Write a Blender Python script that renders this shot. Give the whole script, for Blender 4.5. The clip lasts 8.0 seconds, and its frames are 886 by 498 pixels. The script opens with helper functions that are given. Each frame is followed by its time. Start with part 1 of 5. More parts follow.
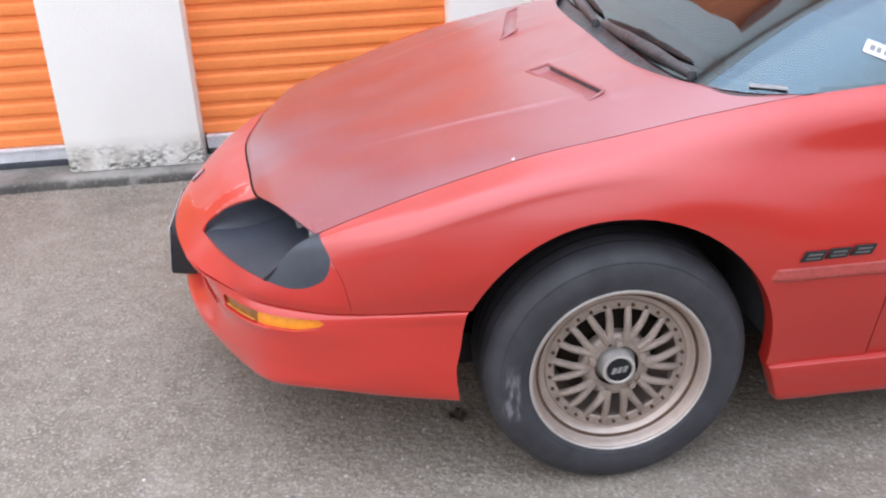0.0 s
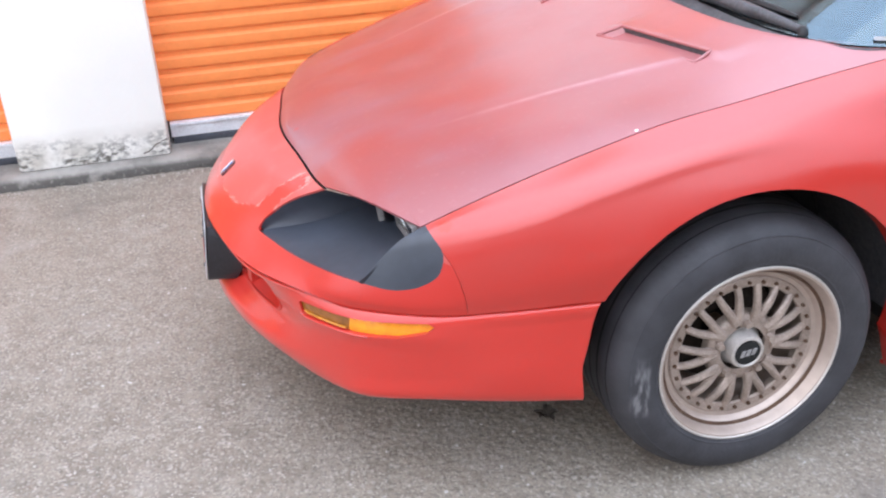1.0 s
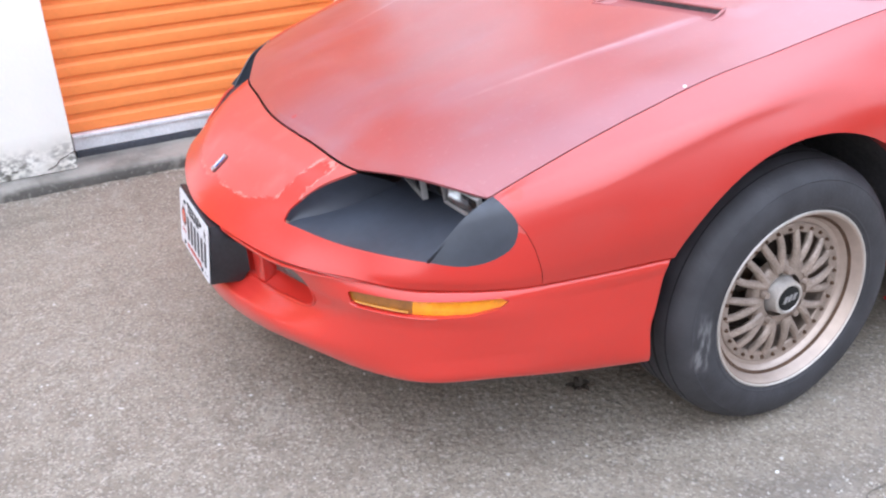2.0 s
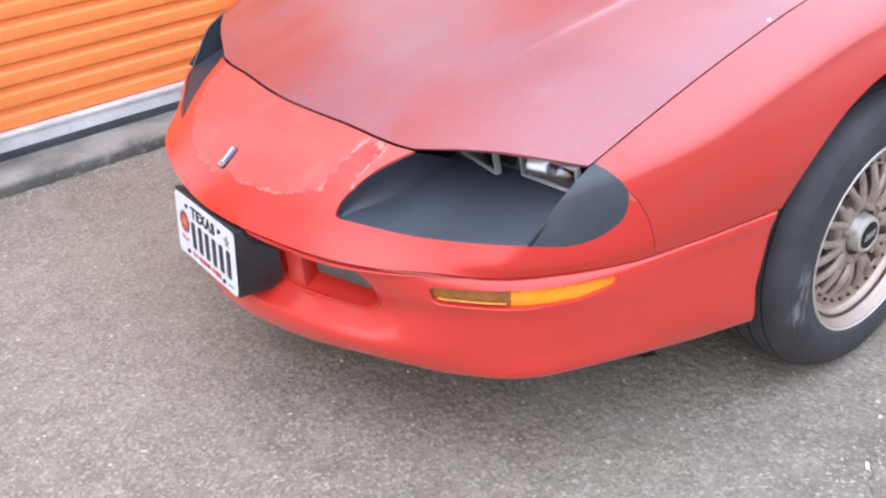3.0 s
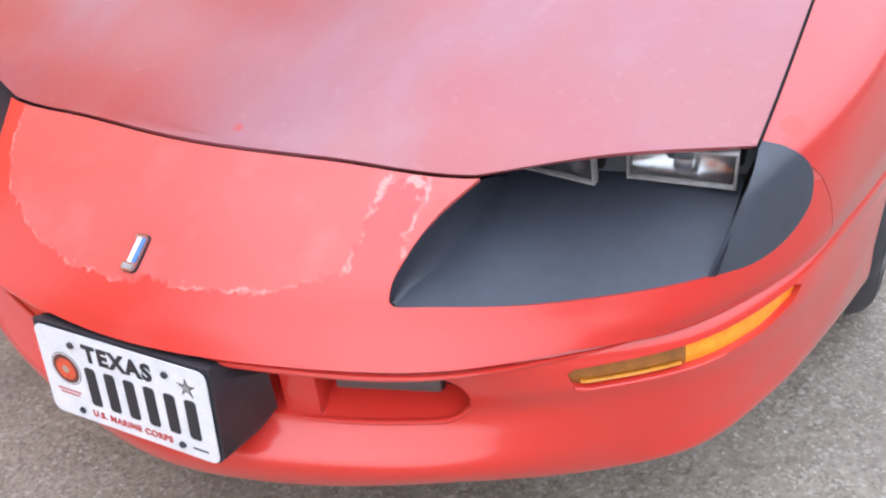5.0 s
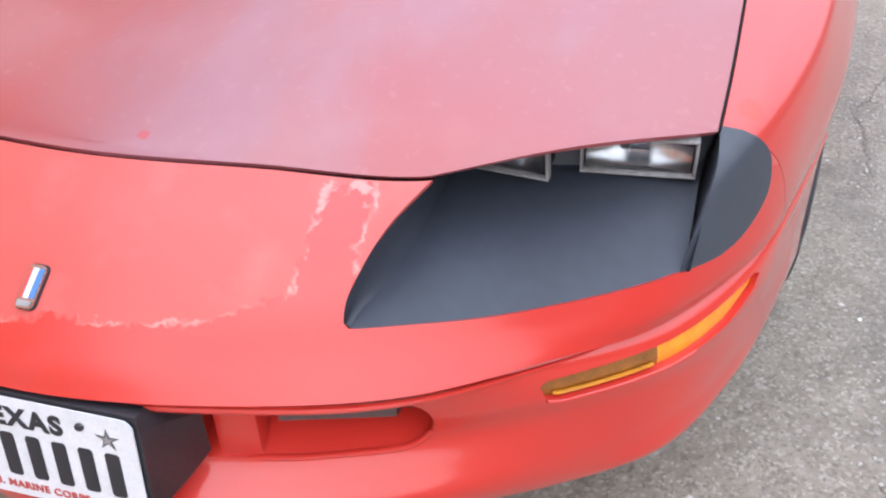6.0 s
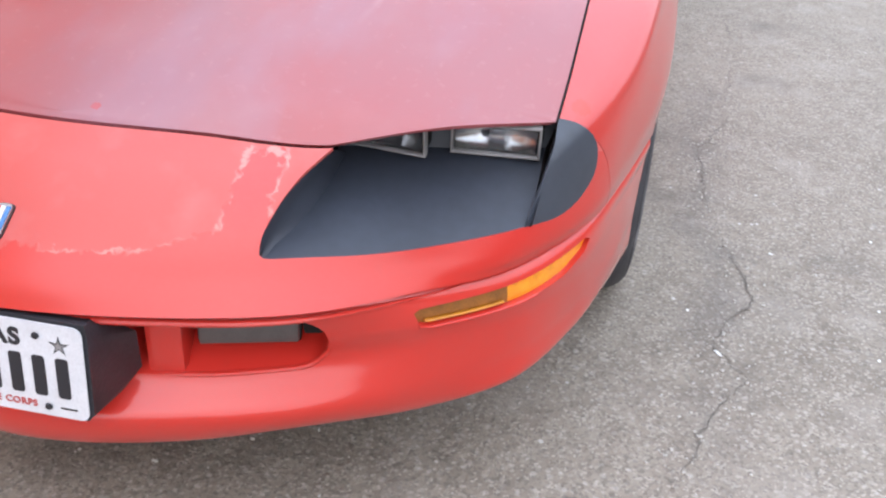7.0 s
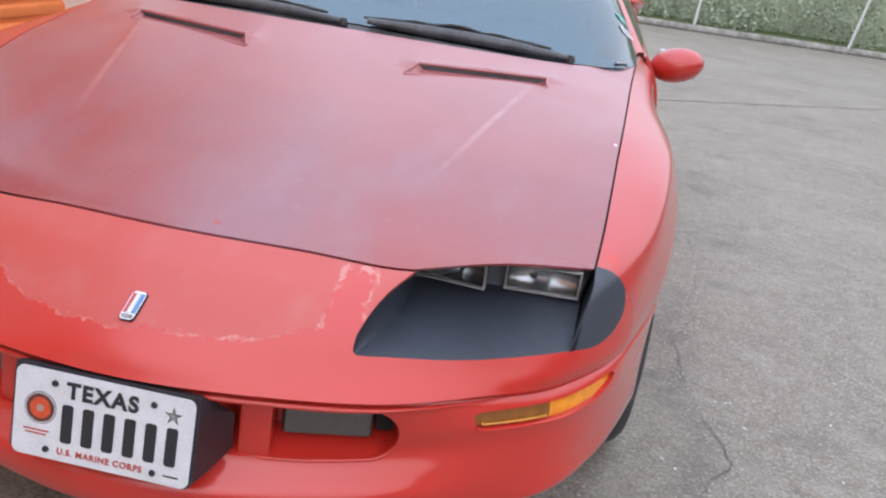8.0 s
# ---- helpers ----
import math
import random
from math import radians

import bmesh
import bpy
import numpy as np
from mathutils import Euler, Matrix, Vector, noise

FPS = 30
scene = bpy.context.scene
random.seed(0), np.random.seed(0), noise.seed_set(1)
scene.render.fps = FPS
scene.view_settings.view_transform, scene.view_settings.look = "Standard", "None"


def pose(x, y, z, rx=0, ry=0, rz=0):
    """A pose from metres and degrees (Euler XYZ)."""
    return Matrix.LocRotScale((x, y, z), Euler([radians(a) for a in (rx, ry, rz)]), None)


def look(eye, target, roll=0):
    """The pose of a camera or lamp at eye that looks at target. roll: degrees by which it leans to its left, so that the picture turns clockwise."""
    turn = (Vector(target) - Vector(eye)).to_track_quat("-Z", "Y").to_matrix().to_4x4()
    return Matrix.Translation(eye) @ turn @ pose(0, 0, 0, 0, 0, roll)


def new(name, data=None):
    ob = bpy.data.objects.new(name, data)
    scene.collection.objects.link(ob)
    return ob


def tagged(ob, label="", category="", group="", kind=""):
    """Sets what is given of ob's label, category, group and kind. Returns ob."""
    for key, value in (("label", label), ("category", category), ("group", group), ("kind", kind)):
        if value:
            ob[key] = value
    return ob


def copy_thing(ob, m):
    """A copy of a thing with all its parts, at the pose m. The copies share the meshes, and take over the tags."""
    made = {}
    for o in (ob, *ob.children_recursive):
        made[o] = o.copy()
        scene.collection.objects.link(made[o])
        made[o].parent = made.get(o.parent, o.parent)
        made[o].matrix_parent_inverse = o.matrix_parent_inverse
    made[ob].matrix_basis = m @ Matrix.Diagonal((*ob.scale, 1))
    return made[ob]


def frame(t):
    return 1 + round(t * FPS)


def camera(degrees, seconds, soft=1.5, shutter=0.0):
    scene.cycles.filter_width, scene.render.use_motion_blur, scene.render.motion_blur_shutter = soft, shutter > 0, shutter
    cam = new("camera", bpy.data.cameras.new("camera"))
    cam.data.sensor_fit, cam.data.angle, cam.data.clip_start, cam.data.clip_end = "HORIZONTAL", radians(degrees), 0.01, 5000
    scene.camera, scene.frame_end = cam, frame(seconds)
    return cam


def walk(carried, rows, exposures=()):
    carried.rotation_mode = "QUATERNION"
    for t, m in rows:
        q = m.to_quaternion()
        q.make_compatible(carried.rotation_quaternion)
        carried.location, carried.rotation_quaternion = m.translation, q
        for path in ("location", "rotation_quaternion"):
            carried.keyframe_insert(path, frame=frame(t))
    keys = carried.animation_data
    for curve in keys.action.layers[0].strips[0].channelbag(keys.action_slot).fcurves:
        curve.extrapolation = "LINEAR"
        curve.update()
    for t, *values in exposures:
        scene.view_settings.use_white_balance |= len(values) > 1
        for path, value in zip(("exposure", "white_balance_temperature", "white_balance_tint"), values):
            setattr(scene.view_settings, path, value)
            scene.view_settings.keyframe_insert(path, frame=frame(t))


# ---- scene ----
cam = camera(50.5, 8.0, soft=2.2)
PATH = [
    (0, (-0.612, -2.763, 1.564), (-0.422, -0.963, 0.714), -2.4),
    (0.3, (-0.791, -2.707, 1.572), (-0.428, -0.945, 0.699), -1.4),
    (0.5, (-0.848, -2.673, 1.539), (-0.464, -0.909, 0.679), -0.8),
    (1, (-1.065, -2.444, 1.508), (-0.645, -0.711, 0.602), -2.7),
    (1.2, (-1.169, -2.406, 1.499), (-0.736, -0.679, 0.587), -2.8),
    (2.3, (-1.587, -2.092, 1.413), (-0.712, -0.556, 0.477), -3.8),
    (2.5, (-1.615, -1.974, 1.412), (-0.719, -0.479, 0.43), -5.2),
    (2.8, (-1.711, -1.866, 1.396), (-0.784, -0.399, 0.401), -5.5),
    (3, (-1.77, -1.806, 1.392), (-0.78, -0.384, 0.392), -4.9),
    (3.5, (-1.877, -1.62, 1.381), (-0.526, -0.547, 0.369), -4.0),
    (4, (-1.824, -1.344, 1.328), (-0.453, -0.295, 0.318), -4.1),
    (4.2, (-1.822, -1.236, 1.300), (-0.467, -0.201, 0.254), -5.6),
    (4.5, (-1.844, -1.087, 1.286), (-0.477, -0.094, 0.216), -5.8),
    (5.8, (-1.665, -0.712, 1.23), (-0.131, -0.226, 0.043), -3.3),
    (6, (-1.741, -0.709, 1.227), (-0.191, -0.223, 0.061), -2.4),
    (6.2, (-1.830, -0.719, 1.248), (-0.273, -0.240, 0.087), -2.6),
    (6.5, (-1.949, -0.711, 1.255), (-0.311, -0.425, 0.143), 1.0),
    (7, (-2.056, -0.798, 1.265), (-0.379, -0.513, 0.213), 3.3),
    (7.2, (-2.078, -0.821, 1.254), (-0.342, -0.471, 0.325), 5.4),
    (7.5, (-2.156, -0.805, 1.233), (-0.363, -0.396, 0.446), 7.2),
    (7.8, (-2.295, -0.673, 1.203), (-0.458, -0.364, 0.475), 8.5),
    (8, (-2.395, -0.652, 1.222), (-0.51, -0.422, 0.593), 8.7),
]
walk(cam, [(t, look(eye, target, roll)) for t, eye, target, roll in PATH], exposures=[(0, 0.66, 7150, 13), (0.5, 0.83, 7060, 13), (1.2, 0.92, 7000, 13), (2.4, 0.98, 6920, 13), (4.5, 0.96, 6920, 13), (6, 0.88, 7150, 13), (6.5, 0.87, 7150, 13), (7.4, 0.60, 7150, 13), (8, 0.35, 7150, 13)])

# ---- light ----
world = bpy.data.worlds.new("world")
scene.world = world
world.use_nodes = True
wn, wl = world.node_tree.nodes, world.node_tree.links
sky = wn.new("ShaderNodeTexSky")
sky.sky_type, sky.sun_disc = "NISHITA", False
sky.sun_elevation, sky.sun_rotation = radians(52), radians(268)
sky.air_density, sky.dust_density, sky.ozone_density = 1.0, 5.0, 2.5
# a bright overcast: the sky's own colour under cloud that is brighter overhead than at the horizon
coords, split, cloud, cover = wn.new("ShaderNodeTexCoord"), wn.new("ShaderNodeSeparateXYZ"), wn.new("ShaderNodeMapRange"), wn.new("ShaderNodeMix")
cover.data_type = "RGBA"
cloud.inputs[1].default_value, cloud.inputs[2].default_value, cloud.inputs[3].default_value, cloud.inputs[4].default_value = 0.0, 1.0, 14.2, 23.0
tone = wn.new("ShaderNodeMix")
tone.data_type, tone.blend_type = "RGBA", "MULTIPLY"
tone.inputs["Factor"].default_value = 1.0
hue = wn.new("ShaderNodeMix")
hue.data_type = "RGBA"
hue.inputs["A"].default_value, hue.inputs["B"].default_value = (0.87, 0.99, 1.18, 1), (0.73, 0.96, 1.36, 1)
wl.new(split.outputs[2], hue.inputs["Factor"]), wl.new(hue.outputs["Result"], tone.inputs["B"])
rise = wn.new("ShaderNodeMath")
rise.operation, rise.inputs[1].default_value = "POWER", 2.3
wl.new(split.outputs[2], rise.inputs[0]), wl.new(rise.outputs[0], cloud.inputs[0])
wl.new(coords.outputs["Generated"], split.inputs[0])
wl.new(cloud.outputs[0], tone.inputs["A"])
cover.inputs["Factor"].default_value = 0.85
wl.new(sky.outputs[0], cover.inputs["A"]), wl.new(tone.outputs["Result"], cover.inputs["B"])
wl.new(cover.outputs["Result"], wn["Background"].inputs[0])
wn["Background"].inputs[1].default_value = 0.082
sun = new("sun", bpy.data.lights.new("sun", "SUN"))
sun.data.energy, sun.data.angle, sun.data.color = 0.85, radians(110), (1.0, 0.96, 0.90)
sun.matrix_world = look((0, 0, 20), (0.42, 0.27, 19.13))


# ---- materials ----
def material(name, base, rough=0.5, metal=0.0, coat=0.0, vary=0.0, scale=6.0, bump=0.0, bump_scale=60.0, tint=None, ior=1.5):
    """A principled material with colour variation at two scales and a fine bump."""
    m = bpy.data.materials.new(name)
    m.use_nodes = True
    n, l = m.node_tree.nodes, m.node_tree.links
    p = n["Principled BSDF"]
    p.inputs["Base Color"].default_value = (*base, 1)
    p.inputs["Roughness"].default_value, p.inputs["Metallic"].default_value = rough, metal
    p.inputs["IOR"].default_value = ior
    p.inputs["Coat Weight"].default_value, p.inputs["Coat Roughness"].default_value = coat, 0.12
    tc = n.new("ShaderNodeTexCoord")
    if vary:
        n1, n2 = n.new("ShaderNodeTexNoise"), n.new("ShaderNodeTexNoise")
        n1.inputs["Scale"].default_value, n2.inputs["Scale"].default_value = scale, scale * 9
        n1.inputs["Detail"].default_value, n2.inputs["Detail"].default_value = 5, 4
        l.new(tc.outputs["Object"], n1.inputs["Vector"]), l.new(tc.outputs["Object"], n2.inputs["Vector"])
        add = n.new("ShaderNodeMath")
        add.operation = "ADD"
        l.new(n1.outputs[0], add.inputs[0]), l.new(n2.outputs[0], add.inputs[1])
        ramp = n.new("ShaderNodeMapRange")
        ramp.inputs[1].default_value, ramp.inputs[2].default_value = 0.7, 1.3
        l.new(add.outputs[0], ramp.inputs[0])
        mix = n.new("ShaderNodeMix")
        mix.data_type = "RGBA"
        other = tint or tuple(min(1, c * (1 + vary)) for c in base)
        mix.inputs["A"].default_value = (*(tuple(c * (1 - vary) for c in base) if not tint else base), 1)
        mix.inputs["B"].default_value = (*other, 1)
        l.new(ramp.outputs[0], mix.inputs["Factor"])
        l.new(mix.outputs["Result"], p.inputs["Base Color"])
    if bump:
        nb, b = n.new("ShaderNodeTexNoise"), n.new("ShaderNodeBump")
        nb.inputs["Scale"].default_value, nb.inputs["Detail"].default_value = bump_scale, 6
        b.inputs["Strength"].default_value, b.inputs["Distance"].default_value = bump, 0.01
        l.new(tc.outputs["Object"], nb.inputs["Vector"]), l.new(nb.outputs[0], b.inputs["Height"])
        l.new(b.outputs[0], p.inputs["Normal"])
    return m


def maths(m, op, a, b=0.0):
    """A math node of the material m; a and b are numbers or sockets."""
    node = m.node_tree.nodes.new("ShaderNodeMath")
    node.operation = op
    for k, v in enumerate((a, b)):
        if isinstance(v, (int, float)):
            node.inputs[k].default_value = v
        else:
            m.node_tree.links.new(v, node.inputs[k])
    return node.outputs[0]


def blend(m, factor, a, b):
    """A colour mix of the material m; a and b are colours or sockets."""
    node = m.node_tree.nodes.new("ShaderNodeMix")
    node.data_type = "RGBA"
    m.node_tree.links.new(factor, node.inputs["Factor"])
    for k, v in (("A", a), ("B", b)):
        if isinstance(v, tuple):
            node.inputs[k].default_value = (*v, 1)
        else:
            m.node_tree.links.new(v, node.inputs[k])
    return node.outputs["Result"]


def noise_of(m, scale, detail=4.0, stretch=(1, 1, 1)):
    n, l = m.node_tree.nodes, m.node_tree.links
    tc, mp, nz = n.new("ShaderNodeTexCoord"), n.new("ShaderNodeMapping"), n.new("ShaderNodeTexNoise")
    mp.inputs["Scale"].default_value = stretch
    nz.inputs["Scale"].default_value, nz.inputs["Detail"].default_value = scale, detail
    l.new(tc.outputs["Object"], mp.inputs["Vector"]), l.new(mp.outputs[0], nz.inputs["Vector"])
    return nz.outputs[0]


def ramp_of(m, value, lo, hi, to_lo=0.0, to_hi=1.0):
    node = m.node_tree.nodes.new("ShaderNodeMapRange")
    node.inputs[1].default_value, node.inputs[2].default_value = lo, hi
    node.inputs[3].default_value, node.inputs[4].default_value = to_lo, to_hi
    m.node_tree.links.new(value, node.inputs[0])
    return node.outputs[0]


def axes_of(m):
    n, l = m.node_tree.nodes, m.node_tree.links
    tc, sep = n.new("ShaderNodeTexCoord"), n.new("ShaderNodeSeparateXYZ")
    l.new(tc.outputs["Object"], sep.inputs[0])
    return sep.outputs


def profile_of(m, value, lo, hi, stops):
    """A height that follows straight runs between stops (place, height)."""
    ramp = m.node_tree.nodes.new("ShaderNodeValToRGB")
    bar = ramp.color_ramp.elements
    while len(bar) < len(stops):
        bar.new(0.5)
    for e, (at, height) in zip(bar, stops):
        e.position = (at - lo) / (hi - lo)
        e.color = (height, height, height, 1)
    m.node_tree.links.new(ramp_of(m, value, lo, hi), ramp.inputs[0])
    return ramp.outputs[0]


def spot(m, at, radius):
    """1 within a ragged spot round a place, else 0."""
    x, y, z = axes_of(m)
    d = maths(m, "ADD", maths(m, "ADD", maths(m, "POWER", maths(m, "SUBTRACT", x, at[0]), 2.0), maths(m, "POWER", maths(m, "SUBTRACT", y, at[1]), 2.0)), maths(m, "POWER", maths(m, "SUBTRACT", z, at[2]), 2.0))
    d = maths(m, "ADD", maths(m, "SQRT", d), maths(m, "MULTIPLY", maths(m, "SUBTRACT", noise_of(m, 120.0, 3), 0.5), radius * 1.5))
    return ramp_of(m, d, radius, radius * 0.8)


RED, CHALKY = (0.52, 0.016, 0.009), (0.52, 0.050, 0.040)


def red_paint(name, peel=False, base=RED, gloss=0.22):
    """Aged red body paint; with peel, the clear coat is gone inside a ragged outline on the nose."""
    m = material(name, base, 0.34, coat=1.0, bump=0.012, bump_scale=350)
    p = m.node_tree.nodes["Principled BSDF"]
    p.inputs["Coat Roughness"].default_value = gloss
    p.inputs["Specular IOR Level"].default_value = 0.25
    p.inputs["Coat IOR"].default_value = 1.5
    fade = ramp_of(m, noise_of(m, 2.2, 6), 0.25, 0.78)
    colour = blend(m, maths(m, "MULTIPLY", fade, 0.3), base, CHALKY)
    x, y, z = axes_of(m)
    # paler along the upper body: bleaching, and sky sheen put into the colour
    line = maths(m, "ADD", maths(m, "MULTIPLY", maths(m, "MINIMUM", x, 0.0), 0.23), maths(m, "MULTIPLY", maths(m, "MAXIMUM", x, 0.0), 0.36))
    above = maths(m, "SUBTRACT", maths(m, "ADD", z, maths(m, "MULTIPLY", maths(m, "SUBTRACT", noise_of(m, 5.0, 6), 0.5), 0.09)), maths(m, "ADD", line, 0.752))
    bleach_sheen = ramp_of(m, above, -0.05, 0.06)
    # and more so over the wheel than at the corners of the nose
    bleach_sheen = maths(m, "MULTIPLY", bleach_sheen, ramp_of(m, x, -0.66, -0.30, 0.12, 0.40))
    colour = blend(m, bleach_sheen, colour, (0.52, 0.125, 0.120))
    # a patch of sound paint behind the headlight
    colour = blend(m, maths(m, "MULTIPLY", spot(m, (-0.652, -0.768, 0.684), 0.017), 0.8), colour, (0.56, 0.030, 0.014))
    grime = ramp_of(m, noise_of(m, 26.0, 6), 0.62, 0.75)
    colour = blend(m, maths(m, "MULTIPLY", grime, 0.12), colour, (0.35, 0.05, 0.04))
    if peel:
        wob = maths(m, "ADD", maths(m, "MULTIPLY", maths(m, "SUBTRACT", noise_of(m, 14.0, 3), 0.5), 0.45), maths(m, "MULTIPLY", maths(m, "SUBTRACT", noise_of(m, 70.0, 5), 0.5), 0.45))
        # the clear coat ends above this line across the nose, but for a tongue of sound paint beside each headlight
        foot = profile_of(m, y, -0.45, 0.45, ((-0.45, 0.620), (-0.40, 0.602), (-0.35, 0.592), (-0.31, 0.590), (-0.286, 0.580), (-0.233, 0.565), (-0.162, 0.557), (0.0, 0.555), (0.119, 0.548), (0.19, 0.556), (0.24, 0.568), (0.302, 0.592), (0.372, 0.652), (0.40, 0.70)))
        tongue = maths(m, "ADD", maths(m, "POWER", maths(m, "ABSOLUTE", maths(m, "DIVIDE", maths(m, "SUBTRACT", y, -0.333), 0.031)), 4.0), maths(m, "POWER", maths(m, "ABSOLUTE", maths(m, "DIVIDE", maths(m, "SUBTRACT", z, 0.595), 0.058)), 4.0))
        apart = maths(m, "POWER", tongue, 0.25)
        q = maths(m, "ADD", maths(m, "MAXIMUM", maths(m, "ADD", 1.0, maths(m, "DIVIDE", maths(m, "SUBTRACT", foot, z), 0.05)), maths(m, "ADD", 1.0, maths(m, "MULTIPLY", maths(m, "SUBTRACT", 1.0, apart), 0.6))), wob)
        inside = ramp_of(m, q, 1.05, 0.97)
        line = maths(m, "MULTIPLY", maths(m, "MULTIPLY", ramp_of(m, q, 0.94, 0.99), ramp_of(m, q, 1.06, 1.01)), ramp_of(m, noise_of(m, 24.0, 6), 0.50, 0.64))
        rim = maths(m, "MULTIPLY", ramp_of(m, q, 0.92, 0.96), ramp_of(m, q, 1.09, 1.05))
        rim = maths(m, "MULTIPLY", maths(m, "MULTIPLY", rim, ramp_of(m, apart, 1.35, 1.2)), ramp_of(m, noise_of(m, 38.0, 5), 0.50, 0.60))
        line = maths(m, "MAXIMUM", line, rim)
        colour = blend(m, maths(m, "MULTIPLY", inside, 0.85), colour, (0.50, 0.090, 0.078))
        colour = blend(m, maths(m, "MULTIPLY", line, 0.36), colour, (0.70, 0.46, 0.40))
        bleach = maths(m, "MULTIPLY", inside, ramp_of(m, noise_of(m, 14.0, 5), 0.52, 0.75))
        colour = blend(m, maths(m, "MULTIPLY", bleach, 0.25), colour, (0.52, 0.18, 0.165))
        m.node_tree.links.new(ramp_of(m, inside, 0, 1, 0.38, 0.5), p.inputs["Roughness"])
        m.node_tree.links.new(ramp_of(m, inside, 0, 1, 0.9, 0.4), p.inputs["Coat Weight"])
    m.node_tree.links.new(colour, p.inputs["Base Color"])
    return m


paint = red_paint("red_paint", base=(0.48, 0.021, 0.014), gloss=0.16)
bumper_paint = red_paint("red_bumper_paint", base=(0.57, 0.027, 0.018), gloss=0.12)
# the pinkish highlight on the flank fold, put into its colour
fold_sheen = material("fold_sheen", (0.40, 0.062, 0.053), 0.42, vary=0.2, scale=9)
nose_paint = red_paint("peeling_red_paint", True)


def bonnet_paint():
    m = material("oxidised_bonnet_paint", (0.40, 0.05, 0.045), 0.4, coat=0.75, bump=0.012, bump_scale=250)
    p = m.node_tree.nodes["Principled BSDF"]
    p.inputs["Coat Roughness"].default_value = 0.27
    broad = ramp_of(m, noise_of(m, 1.9, 3, (0.6, 1.2, 1)), 0.36, 0.64)
    colour = blend(m, broad, (0.315, 0.048, 0.047), (0.265, 0.077, 0.088))
    haze = ramp_of(m, noise_of(m, 6.0, 6), 0.5, 0.75)
    # purple streaks put the reflected sky into the paint colour
    sky_streak = ramp_of(m, noise_of(m, 3.2, 4, (0.7, 1.6, 1)), 0.52, 0.72)
    colour = blend(m, maths(m, "MULTIPLY", sky_streak, 0.55), colour, (0.265, 0.116, 0.152))
    colour = blend(m, maths(m, "MULTIPLY", haze, 0.3), colour, (0.36, 0.146, 0.15))
    # paler towards the windscreen
    x, y, z = axes_of(m)
    rear_pale = maths(m, "MULTIPLY", ramp_of(m, maths(m, "ADD", x, maths(m, "MULTIPLY", maths(m, "SUBTRACT", noise_of(m, 3.5, 5), 0.5), 0.5)), -0.50, 0.15), 0.60)
    colour = blend(m, rear_pale, colour, (0.46, 0.165, 0.165))
    colour = blend(m, maths(m, "MULTIPLY", ramp_of(m, noise_of(m, 60.0, 4), 0.6, 0.8), 0.1), colour, (0.6, 0.3, 0.28))
    colour = blend(m, spot(m, (-0.869, -0.057, 0.681), 0.008), colour, (0.36, 0.045, 0.05))
    colour = blend(m, spot(m, (-0.227, -0.746, 0.826), 0.0042), colour, (0.8, 0.75, 0.72))
    # broken pale highlight along the two creases, put into the colour
    x, y, z = axes_of(m)
    off = maths(m, "SUBTRACT", maths(m, "ABSOLUTE", y), maths(m, "ADD", 0.489, maths(m, "MULTIPLY", maths(m, "ADD", x, 0.15), 0.239)))
    crease_shine = maths(m, "MULTIPLY", ramp_of(m, maths(m, "ABSOLUTE", off), 0.012, 0.001), maths(m, "MULTIPLY", ramp_of(m, x, -0.60, -0.34), ramp_of(m, x, 0.02, -0.10)))
    crease_shine = maths(m, "MULTIPLY", crease_shine, ramp_of(m, noise_of(m, 22.0, 4), 0.3, 0.62, 0.35, 1.0))
    colour = blend(m, maths(m, "MULTIPLY", crease_shine, 0.4), colour, (0.56, 0.33, 0.34))
    m.node_tree.links.new(colour, p.inputs["Base Color"])
    m.node_tree.links.new(ramp_of(m, haze, 0, 1, 0.36, 0.5), p.inputs["Roughness"])
    return m


hood_paint = bonnet_paint()
grey_plastic = material("dark_grey_plastic", (0.040, 0.047, 0.061), 0.40, vary=0.12, scale=5, bump=0.02, bump_scale=500)
well_plastic = material("well_plastic", (0.027, 0.032, 0.044), 0.45, vary=0.15, scale=5, bump=0.02, bump_scale=500)
black_trim = material("black_trim", (0.012, 0.012, 0.014), 0.5, vary=0.3, scale=20, bump=0.1, bump_scale=300)
bay_black = material("bay_black", (0.006, 0.006, 0.006), 0.9)
liner_black = material("arch_liner_felt", (0.070, 0.070, 0.078), 0.85, vary=0.4, scale=9, bump=0.2, bump_scale=90)
cowl_grey = material("weathered_cowl", (0.060, 0.060, 0.066), 0.38, vary=0.45, scale=16, bump=0.25, bump_scale=60)
bracket_black = material("bracket_plastic", (0.022, 0.022, 0.027), 0.42, vary=0.3, scale=14, bump=0.08, bump_scale=200)


